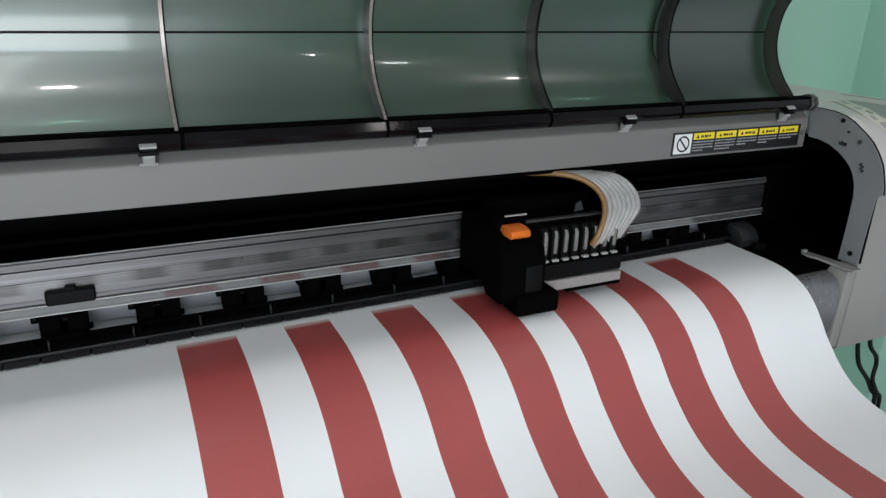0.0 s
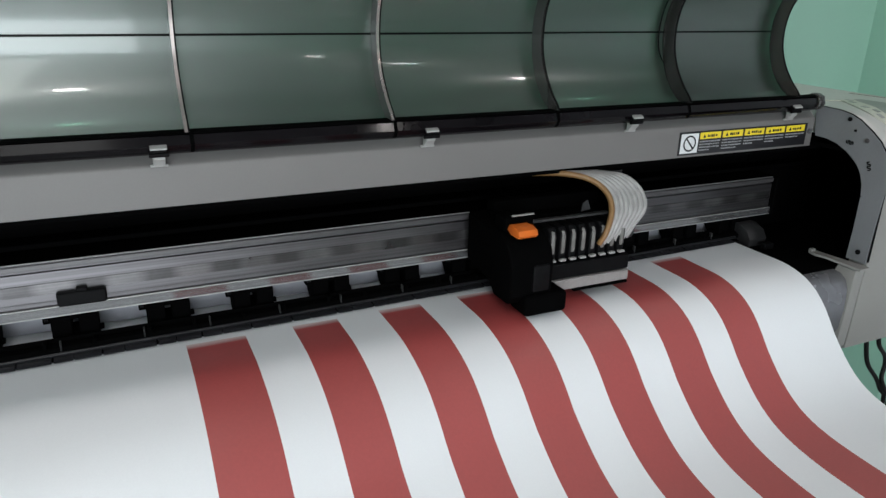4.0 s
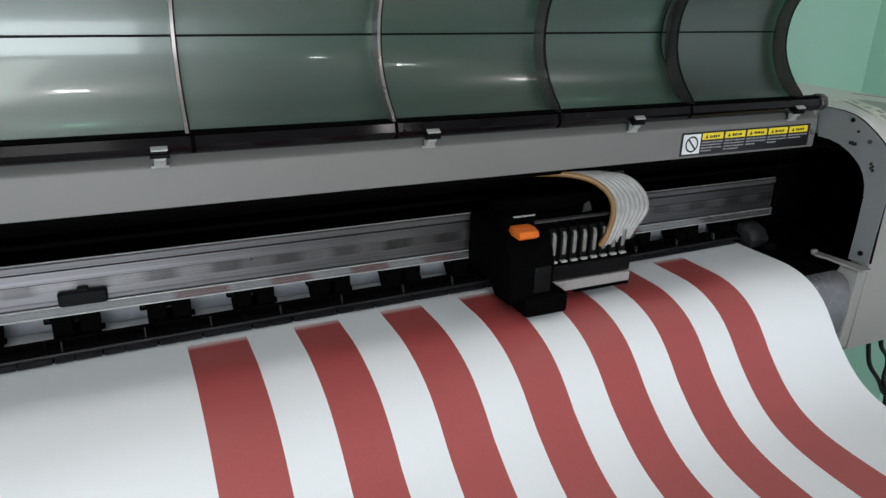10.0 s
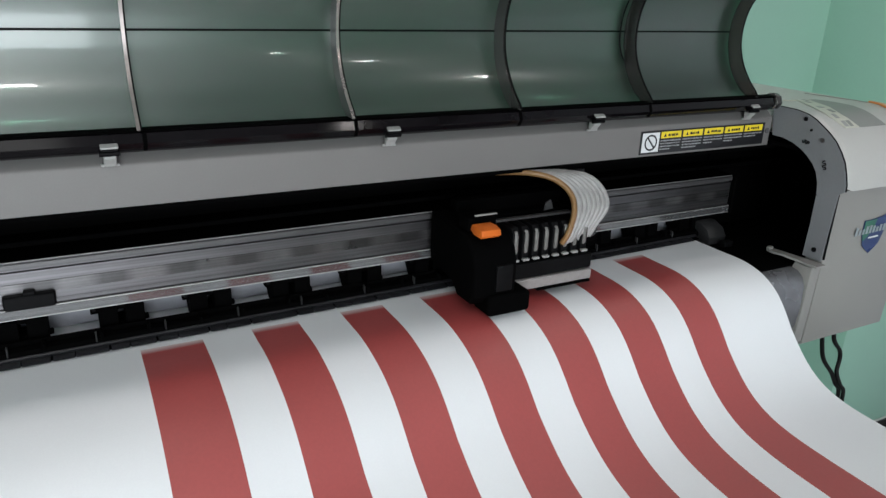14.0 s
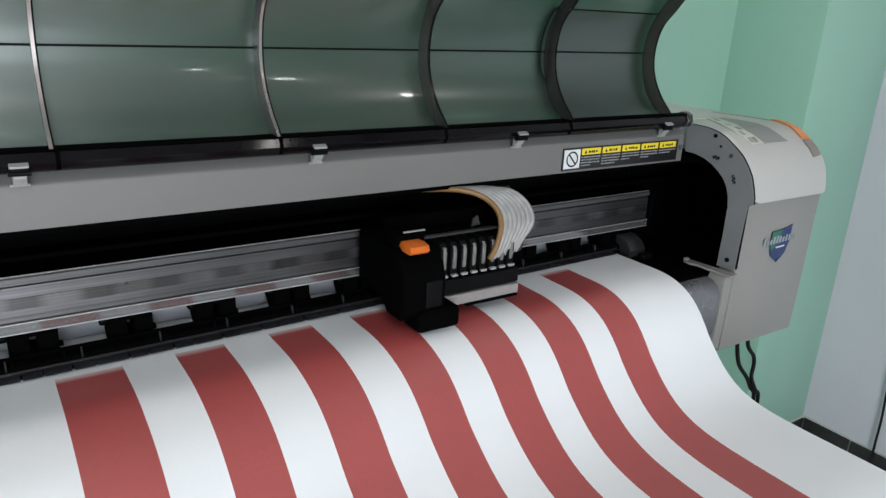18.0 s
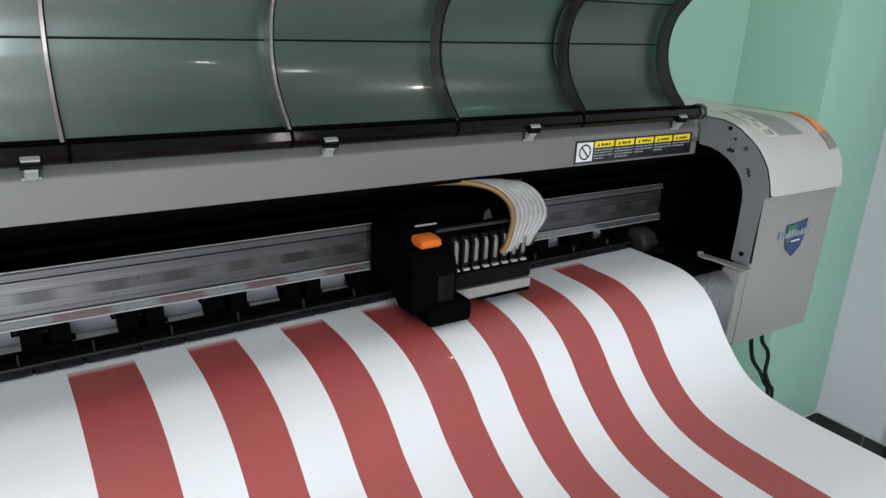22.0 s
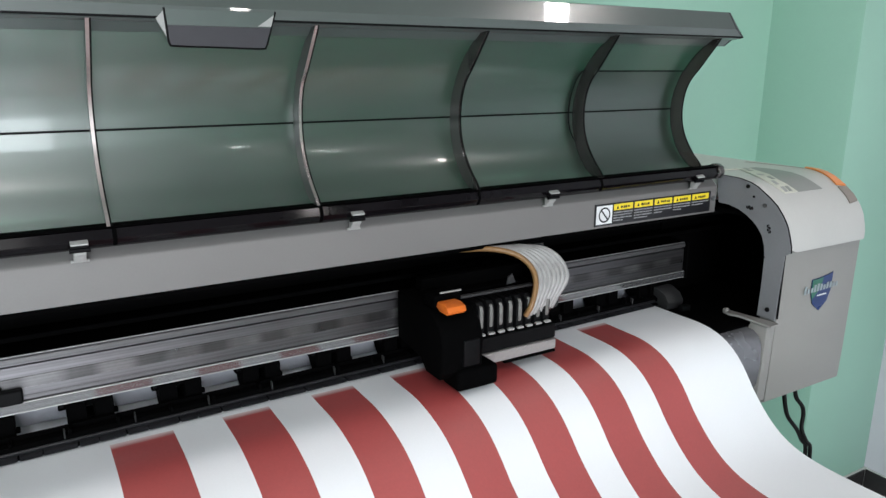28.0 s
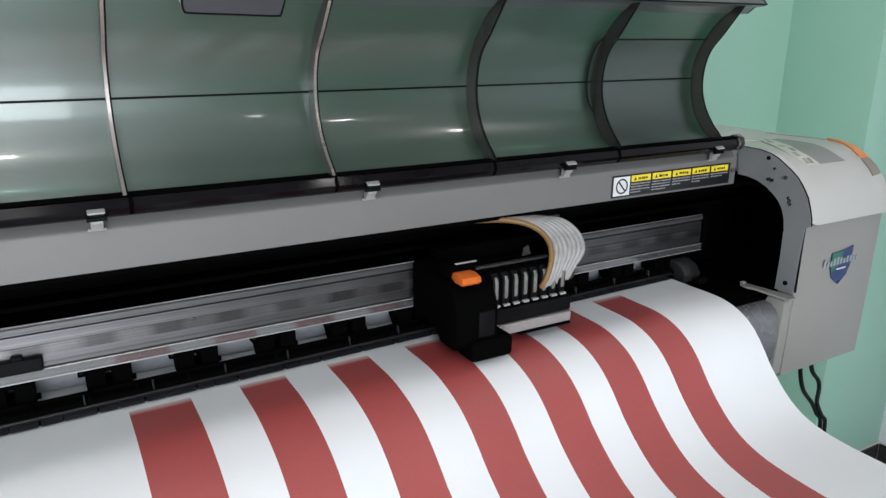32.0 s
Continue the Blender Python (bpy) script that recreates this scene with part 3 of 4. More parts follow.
INNER = [(0.0, 1.367), (-0.022, 1.3665), (-0.043, 1.362), (-0.062, 1.354), (-0.076, 1.345), (-0.088, 1.335), (-0.097, 1.323), (-0.104, 1.306), (-0.107, 1.286), (-0.1075, 1.239), (-0.106, 1.178)]


def end_unit(side):
    """One end of the printer; side 1: drawn out to +x, -1: to -x."""
    xa = X1 if side > 0 else X0
    s = side

    def span(a, b):
        return (xa + s * a, xa + s * b) if s > 0 else (xa + s * b, xa + s * a)
    plate = part("end_plate", flat(OUT[1:] + [(-0.145, 1.297), (-0.141, 1.178)] + INNER[::-1], "x", *((xa, 0.003) if s > 0 else (xa - 0.003, 0.003))), M_PLATE, printer, "grey arched end plate")
    for sy, sz, sr, mat in ((-0.0595, 1.4055, 0.0036, M_BLACK), (-0.0735, 1.3890, 0.0020, M_BLACK), (-0.0970, 1.3768, 0.0036, M_CAP), (-0.1068, 1.2862, 0.0014, M_BLACK), (-0.1253, 1.1945, 0.0042, M_BLACK)):
        part("screw", cylinder((xa - s * 0.002, sy, sz), (xa + s * 0.001, sy, sz), sr, 12), mat, plate)
    part("gasket", band(OUT[1:], -0.0012, *span(0.0022, 0.0046)), M_BLACK, plate)
    part("gasket_low", box(*span(0.0022, 0.0046), -0.1450, -0.1425, 1.182, 1.302), M_BLACK, plate)
    hood = part("hood", extrude(OUT + [(-0.112, 1.303)] + [p for p in INNER[::-1] if p[1] > 1.304] + [(0.36, 1.367)], *span(0.0035, 0.249), 0.020, 5, 50), M_HOOD, printer, "off-white rounded end hood")
    for v in hood.data.vertices:          # the outer side leans in towards the lower panel
        if abs(v.co.x - xa) > 0.22:
            v.co.x -= s * 0.011 * min(1.0, max(0.0, (1.365 - v.co.z) / 0.06))
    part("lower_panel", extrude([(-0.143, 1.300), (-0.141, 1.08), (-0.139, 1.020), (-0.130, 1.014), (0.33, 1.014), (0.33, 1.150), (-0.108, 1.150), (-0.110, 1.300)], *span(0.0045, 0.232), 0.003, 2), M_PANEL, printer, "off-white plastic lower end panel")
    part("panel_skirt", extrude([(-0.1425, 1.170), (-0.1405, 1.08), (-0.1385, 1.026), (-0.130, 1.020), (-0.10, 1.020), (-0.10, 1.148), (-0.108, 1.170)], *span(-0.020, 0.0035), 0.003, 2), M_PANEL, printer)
    return hood


hood = end_unit(1)
end_unit(-1)

# control panel, status lamp and sticker on the end nearest the column

def on_hood(y):
    """Height of the hood's outside at a depth y."""
    for (ya, za), (yb, zb) in zip(OUT, OUT[1:]):
        if yb <= y <= ya:
            return za + (zb - za) * (ya - y) / (ya - yb)
    return OUT[-1][1]


def hood_patch(outline, lift, thick=0.002):
    """A thin patch that follows the hood; its outline is given in x and y."""
    bm = bmesh.new()
    low, high = [], []
    xs = [p[0] for p in outline]
    ys = [p[1] for p in outline]
    rows = 14
    for i in range(rows + 1):
        y = min(ys) + (max(ys) - min(ys)) * i / rows
        cross = []
        for (xa, ya), (xb, yb) in zip(outline, outline[1:] + outline[:1]):
            if (ya - y) * (yb - y) <= 0 and abs(yb - ya) > 1e-9:
                cross.append(xa + (xb - xa) * (y - ya) / (yb - ya))
        a, b = (min(cross), max(cross)) if cross else (xs[0], xs[0])
        z = on_hood(y) + lift
        low.append((bm.verts.new((a, y, z)), bm.verts.new((b, y, z))))
        high.append((bm.verts.new((a, y, z + thick)), bm.verts.new((b, y, z + thick))))
    for i in range(rows):
        for grid in (low, high):
            bm.faces.new((grid[i][0], grid[i][1], grid[i + 1][1], grid[i + 1][0]))
        for k in (0, 1):
            bm.faces.new((low[i][k], low[i + 1][k], high[i + 1][k], high[i][k]))
    bm.faces.new((low[0][0], low[0][1], high[0][1], high[0][0]))
    bm.faces.new((low[-1][0], low[-1][1], high[-1][1], high[-1][0]))
    return finish(bm, 50)


part("control_panel", hood_patch([(0.163, -0.098), (0.237, -0.098), (0.230, -0.078), (0.227, -0.050), (0.228, -0.007), (0.215, 0.041), (0.206, 0.041), (0.185, 0.013), (0.150, -0.064)], 0.0003, 0.0010), M_KEYS, hood, "grey recessed control panel")
pad = part("keypad", hood_patch([(0.128, -0.098), (0.163, -0.098), (0.150, -0.064), (0.185, 0.013), (0.205, 0.041), (0.173, 0.041), (0.122, -0.040), (0.117, -0.070)], 0.0003, 0.0016), M_KEYPAD, hood, "pale keypad")
for k, (kx, ky) in enumerate(((0.130, -0.090), (0.142, -0.090), (0.127, -0.072), (0.138, -0.055), (0.136, -0.034), (0.160, 0.008), (0.176, 0.026))):
    part("key", hood_patch([(kx, ky - 0.006), (kx + 0.009, ky - 0.006), (kx + 0.010, ky + 0.006), (kx + 0.001, ky + 0.006)], 0.0016, 0.0008), M_KEYS if k % 2 else M_CLIP, pad)
part("status_lamp", hood_patch([(0.2835, -0.099), (0.3080, -0.100), (0.3085, -0.083), (0.3090, -0.048), (0.3060, -0.018), (0.3000, -0.018), (0.2970, -0.040), (0.2920, -0.067)], 0.0006, 0.003), M_ORANGE, hood, "orange translucent status lamp band")
part("lamp_end", hood_patch([(0.2790, -0.129), (0.3060, -0.128), (0.3080, -0.1005), (0.2835, -0.0995)], 0.0004, 0.0025), M_LAMPEND, hood)
part("lamp_seam", hood_patch([(0.2760, 0.100), (0.2785, 0.100), (0.3000, -0.0175), (0.2975, -0.0175)], 0.0002, 0.0008), M_LAMPEND, hood)

STICK_Y = -0.1445
shield = [(0.1695, 1.2405), (0.184, 1.2405), (0.200, 1.2420), (0.216, 1.2440), (0.231, 1.2475), (0.2305, 1.215), (0.222, 1.193), (0.200, 1.177), (0.178, 1.193), (0.1695, 1.215)]
sticker = part("sticker", flat(shield, "y", STICK_Y, 0.001), M_BLUE, printer, "blue and green shield-shaped sticker")
part("sticker_corner", flat([(0.1705, 1.2395), (0.184, 1.2397), (0.202, 1.2412), (0.199, 1.2300), (0.190, 1.2160), (0.1800, 1.2060), (0.1740, 1.2030), (0.1705, 1.2150)], "y", STICK_Y - 0.0006, 0.0006), M_TEAL, sticker)
for k, h in enumerate((0.0150, 0.0090, 0.0095, 0.0135, 0.0145, 0.0125, 0.0095, 0.0125, 0.0120, 0.0090, 0.0090)):
    sx, sz = 0.147 + 0.0094 * k, 1.2150 + 0.0003 * k
    part("letter_bar", flat([(sx, sz), (sx + 0.0064, sz + 0.0003), (sx + 0.0074, sz + h), (sx + 0.0012, sz + h)], "y", STICK_Y - 0.0014, 0.0006), M_SILVER, sticker)
part("caption_bar", flat([(0.188, 1.2065), (0.215, 1.2070), (0.215, 1.2095), (0.188, 1.2090)], "y", STICK_Y - 0.0012, 0.0006), M_INKWHITE, sticker)

# marks stamped on the end plate: two short wavy strokes
for my, mz, run, rise in ((-0.0672, 1.3682, (-0.0048, -0.0008), (-0.0004, 0.0030)), (-0.1093, 1.3378, (-0.0012, -0.0052), (-0.0030, 0.0004))):
    stroke = [(X1 - 0.0004, my + run[0] * u + rise[0] * v, mz + run[1] * u + rise[1] * v) for u, v in ((-1.3, 0.5), (-1.1, -0.8), (-0.6, -0.6), (-0.5, 0.8), (0.0, 0.7), (0.1, -0.7), (0.6, -0.7), (0.7, 0.8), (1.2, 0.7), (1.3, -0.5))]
    part("plate_mark", tube(stroke, 0.0010, 6, 3), M_BLACK, printer)

# warning label on the beam
LX0, LX1, LZ0, LZ1, LY = -0.230, 0.051, 1.3535, 1.3905, -0.0012
LZC = (LZ0 + LZ1) / 2
label = part("warning_label", box(LX0, LX1, LY, 0.0005, LZ0, LZ1), M_LABEL, printer, "black warning label with yellow headings")
part("pictogram_field", box(LX0 + 0.003, LX0 + 0.038, LY - 0.0006, LY + 0.0002, LZ0 + 0.003, LZ1 - 0.003), M_INKWHITE, label)
ring, rng = bmesh.new(), random.Random(4)
for k in range(28):
    a, b = 2 * math.pi * k / 28, 2 * math.pi * (k + 1) / 28
    ring.faces.new([ring.verts.new((LX0 + 0.0205 + r * math.cos(t), LY - 0.0011, (LZ0 + LZ1) / 2 + r * math.sin(t))) for r, t in ((0.0102, a), (0.0130, a), (0.0130, b), (0.0102, b))])
bmesh.ops.remove_doubles(ring, verts=ring.verts[:], dist=1e-5)
part("prohibition_sign", join(ring, flat([(LX0 + 0.0115, LZC + 0.0080), (LX0 + 0.0137, LZC + 0.0096), (LX0 + 0.0295, LZC - 0.0080), (LX0 + 0.0273, LZC - 0.0096)], "y", LY - 0.0012, 0.0004)), M_LABEL, label)
for k in range(5):
    bx = LX0 + 0.0415 + 0.0475 * k
    part("heading_bar", box(bx, bx + 0.043, LY - 0.0006, LY + 0.0002, LZ1 - 0.0130, LZ1 - 0.0025), M_YELLOW, label)
    # a warning triangle and a few characters of uneven width
    marks, at = [flat([(bx + 0.0055, LZ1 - 0.0108), (bx + 0.0115, LZ1 - 0.0108), (bx + 0.0085, LZ1 - 0.0052)], "y", LY - 0.0009, 0.0004)], bx + 0.0150
    while at < bx + 0.0350:
        wide = rng.uniform(0.0018, 0.0040)
        marks.append(box(at, at + wide, LY - 0.0010, LY - 0.0005, LZ1 - 0.0105 + rng.uniform(0, 0.001), LZ1 - 0.0058 - rng.uniform(0, 0.001)))
        at += wide + rng.uniform(0.0009, 0.0022)
    part("heading_text", join(*marks), M_LABEL, label)
    words = []
    for j in range((4, 4, 3, 3, 2)[k]):
        at, stop = bx, bx + (0.042 if j < (3, 3, 2, 2, 1)[k] else rng.uniform(0.018, 0.034))
        while at < stop:
            wide = rng.uniform(0.002, 0.0075)
            zt = LZ1 - 0.0160 - 0.0046 * j
            words.append(box(at, min(at + wide, stop + 0.001), LY - 0.0006, LY + 0.0002, zt - rng.uniform(0.0015, 0.0022), zt))
            at += wide + rng.uniform(0.0008, 0.0016)
    part("small_print", join(*words), M_INKGREY, label)

# black inside of the machine
XE = X1 + 0.205
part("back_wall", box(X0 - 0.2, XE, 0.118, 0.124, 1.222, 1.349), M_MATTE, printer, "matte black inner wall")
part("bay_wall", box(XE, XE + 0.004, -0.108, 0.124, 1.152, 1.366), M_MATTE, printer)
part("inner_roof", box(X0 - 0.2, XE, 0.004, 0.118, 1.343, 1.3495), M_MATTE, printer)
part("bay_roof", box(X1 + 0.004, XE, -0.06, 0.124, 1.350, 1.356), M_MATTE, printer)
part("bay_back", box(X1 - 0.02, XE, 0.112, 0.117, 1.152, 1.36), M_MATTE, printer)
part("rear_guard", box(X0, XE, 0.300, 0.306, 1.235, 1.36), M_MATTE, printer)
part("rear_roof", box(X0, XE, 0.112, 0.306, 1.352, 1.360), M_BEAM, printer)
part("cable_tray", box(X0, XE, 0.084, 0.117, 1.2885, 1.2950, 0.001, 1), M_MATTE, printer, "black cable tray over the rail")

# carriage rail
RAIL = [(0.0552, 1.2805), (0.0562, 1.2712), (0.0600, 1.2704), (0.0600, 1.2682), (0.0560, 1.2675), (0.0557, 1.2252), (0.0525, 1.2242), (0.0530, 1.2235), (0.0532, 1.2120), (0.0540, 1.2108), (0.110, 1.2108), (0.110, 1.2805)]
rail = part("rail", extrude(RAIL, X0, 0.060, smooth=20), M_ALU, printer, "brushed aluminium carriage rail")
part("rail_edge", box(X0, 0.060, 0.0504, 0.0530, 1.2232, 1.2244, 0.0005, 1), M_EDGE, rail)
part("rail_flange", extrude([(0.0506, 1.2228), (0.0514, 1.2126), (0.0530, 1.2126), (0.0530, 1.2228)], X0, 0.060), M_FLANGE, rail)
part("rail_foot", box(X0, 0.060, 0.0504, 0.0530, 1.2111, 1.2122, 0.0004, 1), M_EDGE, rail)
part("rail_groove", box(X0, 0.060, 0.0551, 0.0559, 1.2300, 1.2308, 0.0002, 1), M_CAP, rail)
part("rail_cap", box(X0, 0.060, 0.0535, 0.0550, 1.2716, 1.2788, 0.0004, 1), M_CAP, rail)
part("rail_end", box(0.060, 0.066, 0.046, 0.112, 1.2102, 1.2815, 0.001, 1), M_MATTE, rail)
part("rail_top_edge", box(X0, 0.060, 0.0555, 0.0580, 1.2792, 1.2812, 0.0006, 1), M_EDGE, rail)
part("rail_top_cover", box(X0, 0.060, 0.0584, 0.112, 1.2806, 1.2816, 0.0003, 1), M_MATTE, rail)
part("encoder_band", box(X0, 0.058, 0.0550, 0.0562, 1.2400, 1.2540, 0.0004, 1), M_ENCODER, rail, "dark satin encoder band")
for sx0, sx1 in ((-0.424, -0.376), (-1.1185, -1.0640)):
    stop = part("sensor_block", box(sx0, sx1, 0.046, 0.060, 1.2245, 1.2420, 0.002, 1), M_BLACK, printer, "small black sensor block on the rail")
    part("sensor_tab", box(sx0 + 0.022, sx0 + 0.034, 0.047, 0.060, 1.2415, 1.2460, 0.001, 1), M_BLACK, stop)

# platen, guide comb and pinch rollers; the print line runs slightly askew to the beam
def askew(x):
    return 0.025 * (x + 0.2)


def skewed(bm):
    for v in bm.verts:
        v.co.y += askew(v.co.x)
    return bm



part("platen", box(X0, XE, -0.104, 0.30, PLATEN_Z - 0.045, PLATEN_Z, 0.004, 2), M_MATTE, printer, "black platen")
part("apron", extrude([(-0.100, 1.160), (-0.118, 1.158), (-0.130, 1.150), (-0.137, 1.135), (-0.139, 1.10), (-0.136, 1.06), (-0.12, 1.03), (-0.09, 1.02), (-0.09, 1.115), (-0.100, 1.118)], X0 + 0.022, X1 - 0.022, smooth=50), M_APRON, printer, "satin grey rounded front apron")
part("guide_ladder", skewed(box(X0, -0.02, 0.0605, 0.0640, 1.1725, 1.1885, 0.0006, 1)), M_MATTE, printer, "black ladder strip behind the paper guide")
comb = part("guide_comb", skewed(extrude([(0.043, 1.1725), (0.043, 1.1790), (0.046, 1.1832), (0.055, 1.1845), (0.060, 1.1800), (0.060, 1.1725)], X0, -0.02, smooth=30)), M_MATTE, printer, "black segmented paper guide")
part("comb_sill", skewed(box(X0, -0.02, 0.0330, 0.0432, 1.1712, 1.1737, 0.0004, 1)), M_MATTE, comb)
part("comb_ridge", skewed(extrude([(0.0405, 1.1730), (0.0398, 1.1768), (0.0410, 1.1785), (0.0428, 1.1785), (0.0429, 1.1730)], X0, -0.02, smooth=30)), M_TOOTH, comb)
k = 0
gx = -0.035
while gx > -1.55:
    w = (0.0300, 0.0215, 0.0365, 0.0240)[k % 4]
    part("comb_tooth", skewed(extrude([(0.030, 1.1714), (0.0275, 1.1728), (0.030, 1.1746), (0.036, 1.1752), (0.0425, 1.1750), (0.0425, 1.1716)], gx - w, gx - 0.0009, 0.0006, 1)), M_TOOTH, comb)
    if k % 3 == 1:
        part("comb_pin", skewed(box(gx - 0.014, gx - 0.0120, 0.043, 0.050, 1.174, 1.191, 0.0008, 1)), M_TRAY, comb)
    if k % 2 == 0:
        part("comb_stub", skewed(box(gx - 0.0085, gx - 0.0045, 0.044, 0.056, 1.180, 1.1880 + 0.002 * (k % 3), 0.0008, 1)), M_MATTE, comb)
    gx -= w + (0.0016 if k % 2 else 0.0003)
    k += 1


def set_back(bm):
    for v in bm.verts:
        v.co.y += 0.3 * askew(v.co.x) + 0.012
    return bm


def pinch_roller(cx):
    side = [(0.034, 1.1745), (0.034, 1.1800), (0.040, 1.1835), (0.045, 1.1850), (0.046, 1.2075), (0.050, 1.2100), (0.090, 1.2100), (0.090, 1.198), (0.072, 1.1755)]
    unit = part("pinch_roller", set_back(extrude(side, cx - 0.0265, cx - 0.0042, 0.001, 1)), M_MATTE, printer, "black pinch roller unit")
    part("arm", set_back(extrude(side, cx + 0.0042, cx + 0.0265, 0.001, 1)), M_MATTE, unit)
    part("bridge", set_back(box(cx - 0.005, cx + 0.005, 0.049, 0.056, 1.2035, 1.2100)), M_MATTE, unit)
    part("lower_bridge", set_back(box(cx - 0.005, cx + 0.005, 0.050, 0.080, 1.1765, 1.1865)), M_MATTE, unit)
    part("spring_peg", set_back(box(cx - 0.0350, cx - 0.0265, 0.052, 0.064, 1.2000, 1.2085, 0.001, 1)), M_MATTE, unit)
    part("spring_tip", set_back(cylinder((cx - 0.0330, 0.050, 1.2065), (cx - 0.0290, 0.050, 1.2065), 0.0022, 8)), M_BLACK, unit)
    part("hook", set_back(box(cx + 0.0265, cx + 0.0315, 0.052, 0.060, 1.183, 1.189, 0.001, 1)), M_MATTE, unit)
    part("roller", set_back(cylinder((cx - 0.024, 0.062, 1.1772), (cx + 0.024, 0.062, 1.1772), 0.0065, 14)), M_RUBBER, unit)


for k in range(14):
    pinch_roller(-1.4275 + 0.108 * k)

part("feed_guide", box(X0, 0.0, 0.0995, 0.1025, 1.1715, 1.2100, 0.0008, 1), M_GUIDE, printer, "pale metal feed guide")

# capping tray past the paper edge, and the small bracket by the end plate
tray = part("capping_tray", extrude([(0.022, 1.164), (0.020, 1.178), (0.030, 1.192), (0.050, 1.200), (0.060, 1.200), (0.060, 1.164)], -0.012, 0.030, 0.002, 2), M_TRAY, printer, "dark grey capping tray")
part("wiper", box(0.006, 0.028, 0.000, 0.012, 1.164, 1.174, 0.001, 1), M_BLACK, tray)
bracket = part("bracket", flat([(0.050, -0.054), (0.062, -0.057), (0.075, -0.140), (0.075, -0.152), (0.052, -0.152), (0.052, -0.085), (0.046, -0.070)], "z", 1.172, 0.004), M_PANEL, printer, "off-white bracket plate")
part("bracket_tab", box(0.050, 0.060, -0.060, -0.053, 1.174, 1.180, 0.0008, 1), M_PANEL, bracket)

# ink carriage, standing part way along the rail
CX = -0.563
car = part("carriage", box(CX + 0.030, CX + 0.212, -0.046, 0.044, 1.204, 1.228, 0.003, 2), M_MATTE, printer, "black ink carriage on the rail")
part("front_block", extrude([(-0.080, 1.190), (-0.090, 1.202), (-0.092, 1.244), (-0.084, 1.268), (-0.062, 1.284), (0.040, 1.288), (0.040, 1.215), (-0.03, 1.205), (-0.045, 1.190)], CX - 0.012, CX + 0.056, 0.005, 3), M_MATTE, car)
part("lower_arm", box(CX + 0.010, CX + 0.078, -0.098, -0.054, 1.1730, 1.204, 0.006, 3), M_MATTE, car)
part("guard", box(CX + 0.022, CX + 0.048, -0.0945, -0.088, 1.208, 1.246, 0.002, 2), M_BLACK, car)
part("lever", extrude([(-0.088, 1.286), (-0.093, 1.290), (-0.090, 1.297), (-0.078, 1.300), (-0.064, 1.299), (-0.060, 1.291), (-0.070, 1.286)], CX - 0.004, CX + 0.026, 0.002, 2), M_LEVER, car, "orange lever")
part("latch", box(CX - 0.006, CX + 0.038, -0.060, -0.030, 1.286, 1.306, 0.003, 2), M_MATTE, car)
part("latch_trim", box(CX + 0.002, CX + 0.036, -0.063, -0.0595, 1.3085, 1.3105, 0.0005, 1), M_CLIP, car)
part("top_bar", box(CX + 0.040, CX + 0.172, -0.050, -0.042, 1.2905, 1.2945, 0.001, 1), M_TRAY, car)
part("rear_frame", box(CX + 0.020, CX + 0.206, 0.022, 0.044, 1.228, 1.304, 0.003, 2), M_MATTE, car)
part("top_plate", box(CX - 0.008, CX + 0.205, 0.000, 0.030, 1.278, 1.284, 0.001, 1), M_MATTE, car)
for k in range(8):
    dx = CX + 0.066 + 0.0171 * k
    damper = part("damper", extrude([(-0.054, 1.232), (-0.060, 1.238), (-0.060, 1.274), (-0.053, 1.282), (-0.010, 1.282), (-0.010, 1.232)], dx, dx + 0.0125, 0.0025, 2), M_BLACK, car, "black ink damper with a pale window")
    part("damper_window", extrude([(-0.0605, 1.2440), (-0.0620, 1.2470), (-0.0622, 1.2700), (-0.0590, 1.2770), (-0.0560, 1.2780), (-0.0560, 1.2440)], dx + 0.0030, dx + 0.0090, 0.0018, 2), M_DAMPER, damper)
    part("damper_clip", box(dx, dx + 0.0105, -0.066, -0.060, 1.2335, 1.2370, 0.0008, 1), M_CLIP, car)
part("head_band", box(CX + 0.056, CX + 0.208, -0.064, -0.046, 1.206, 1.229, 0.002, 1), M_BLACK, car)
part("head_plate", box(CX + 0.075, CX + 0.208, -0.066, -0.010, 1.1885, 1.2045, 0.0015, 1), M_HEADPLATE, car, "pale print head plate")
part("head_edge", box(CX + 0.110, CX + 0.206, -0.0675, -0.050, 1.1845, 1.1880, 0.0008, 1), M_MATTE, car)
part("side_bracket", box(CX + 0.204, CX + 0.232, -0.040, 0.044, 1.236, 1.290, 0.004, 2), M_MATTE, car)
part("side_roller", cylinder((CX + 0.214, -0.050, 1.258), (CX + 0.214, -0.038, 1.258), 0.009, 16), M_TRAY, car)
part("tube_bracket", box(CX + 0.200, CX + 0.262, 0.040, 0.052, 1.318, 1.328, 0.001, 1), M_TRAY, car)
part("trim_plate", flat([(CX + 0.130, 1.296), (CX + 0.146, 1.298), (CX + 0.140, 1.312), (CX + 0.132, 1.308)], "y", -0.040, 0.002), M_TRAY, car)
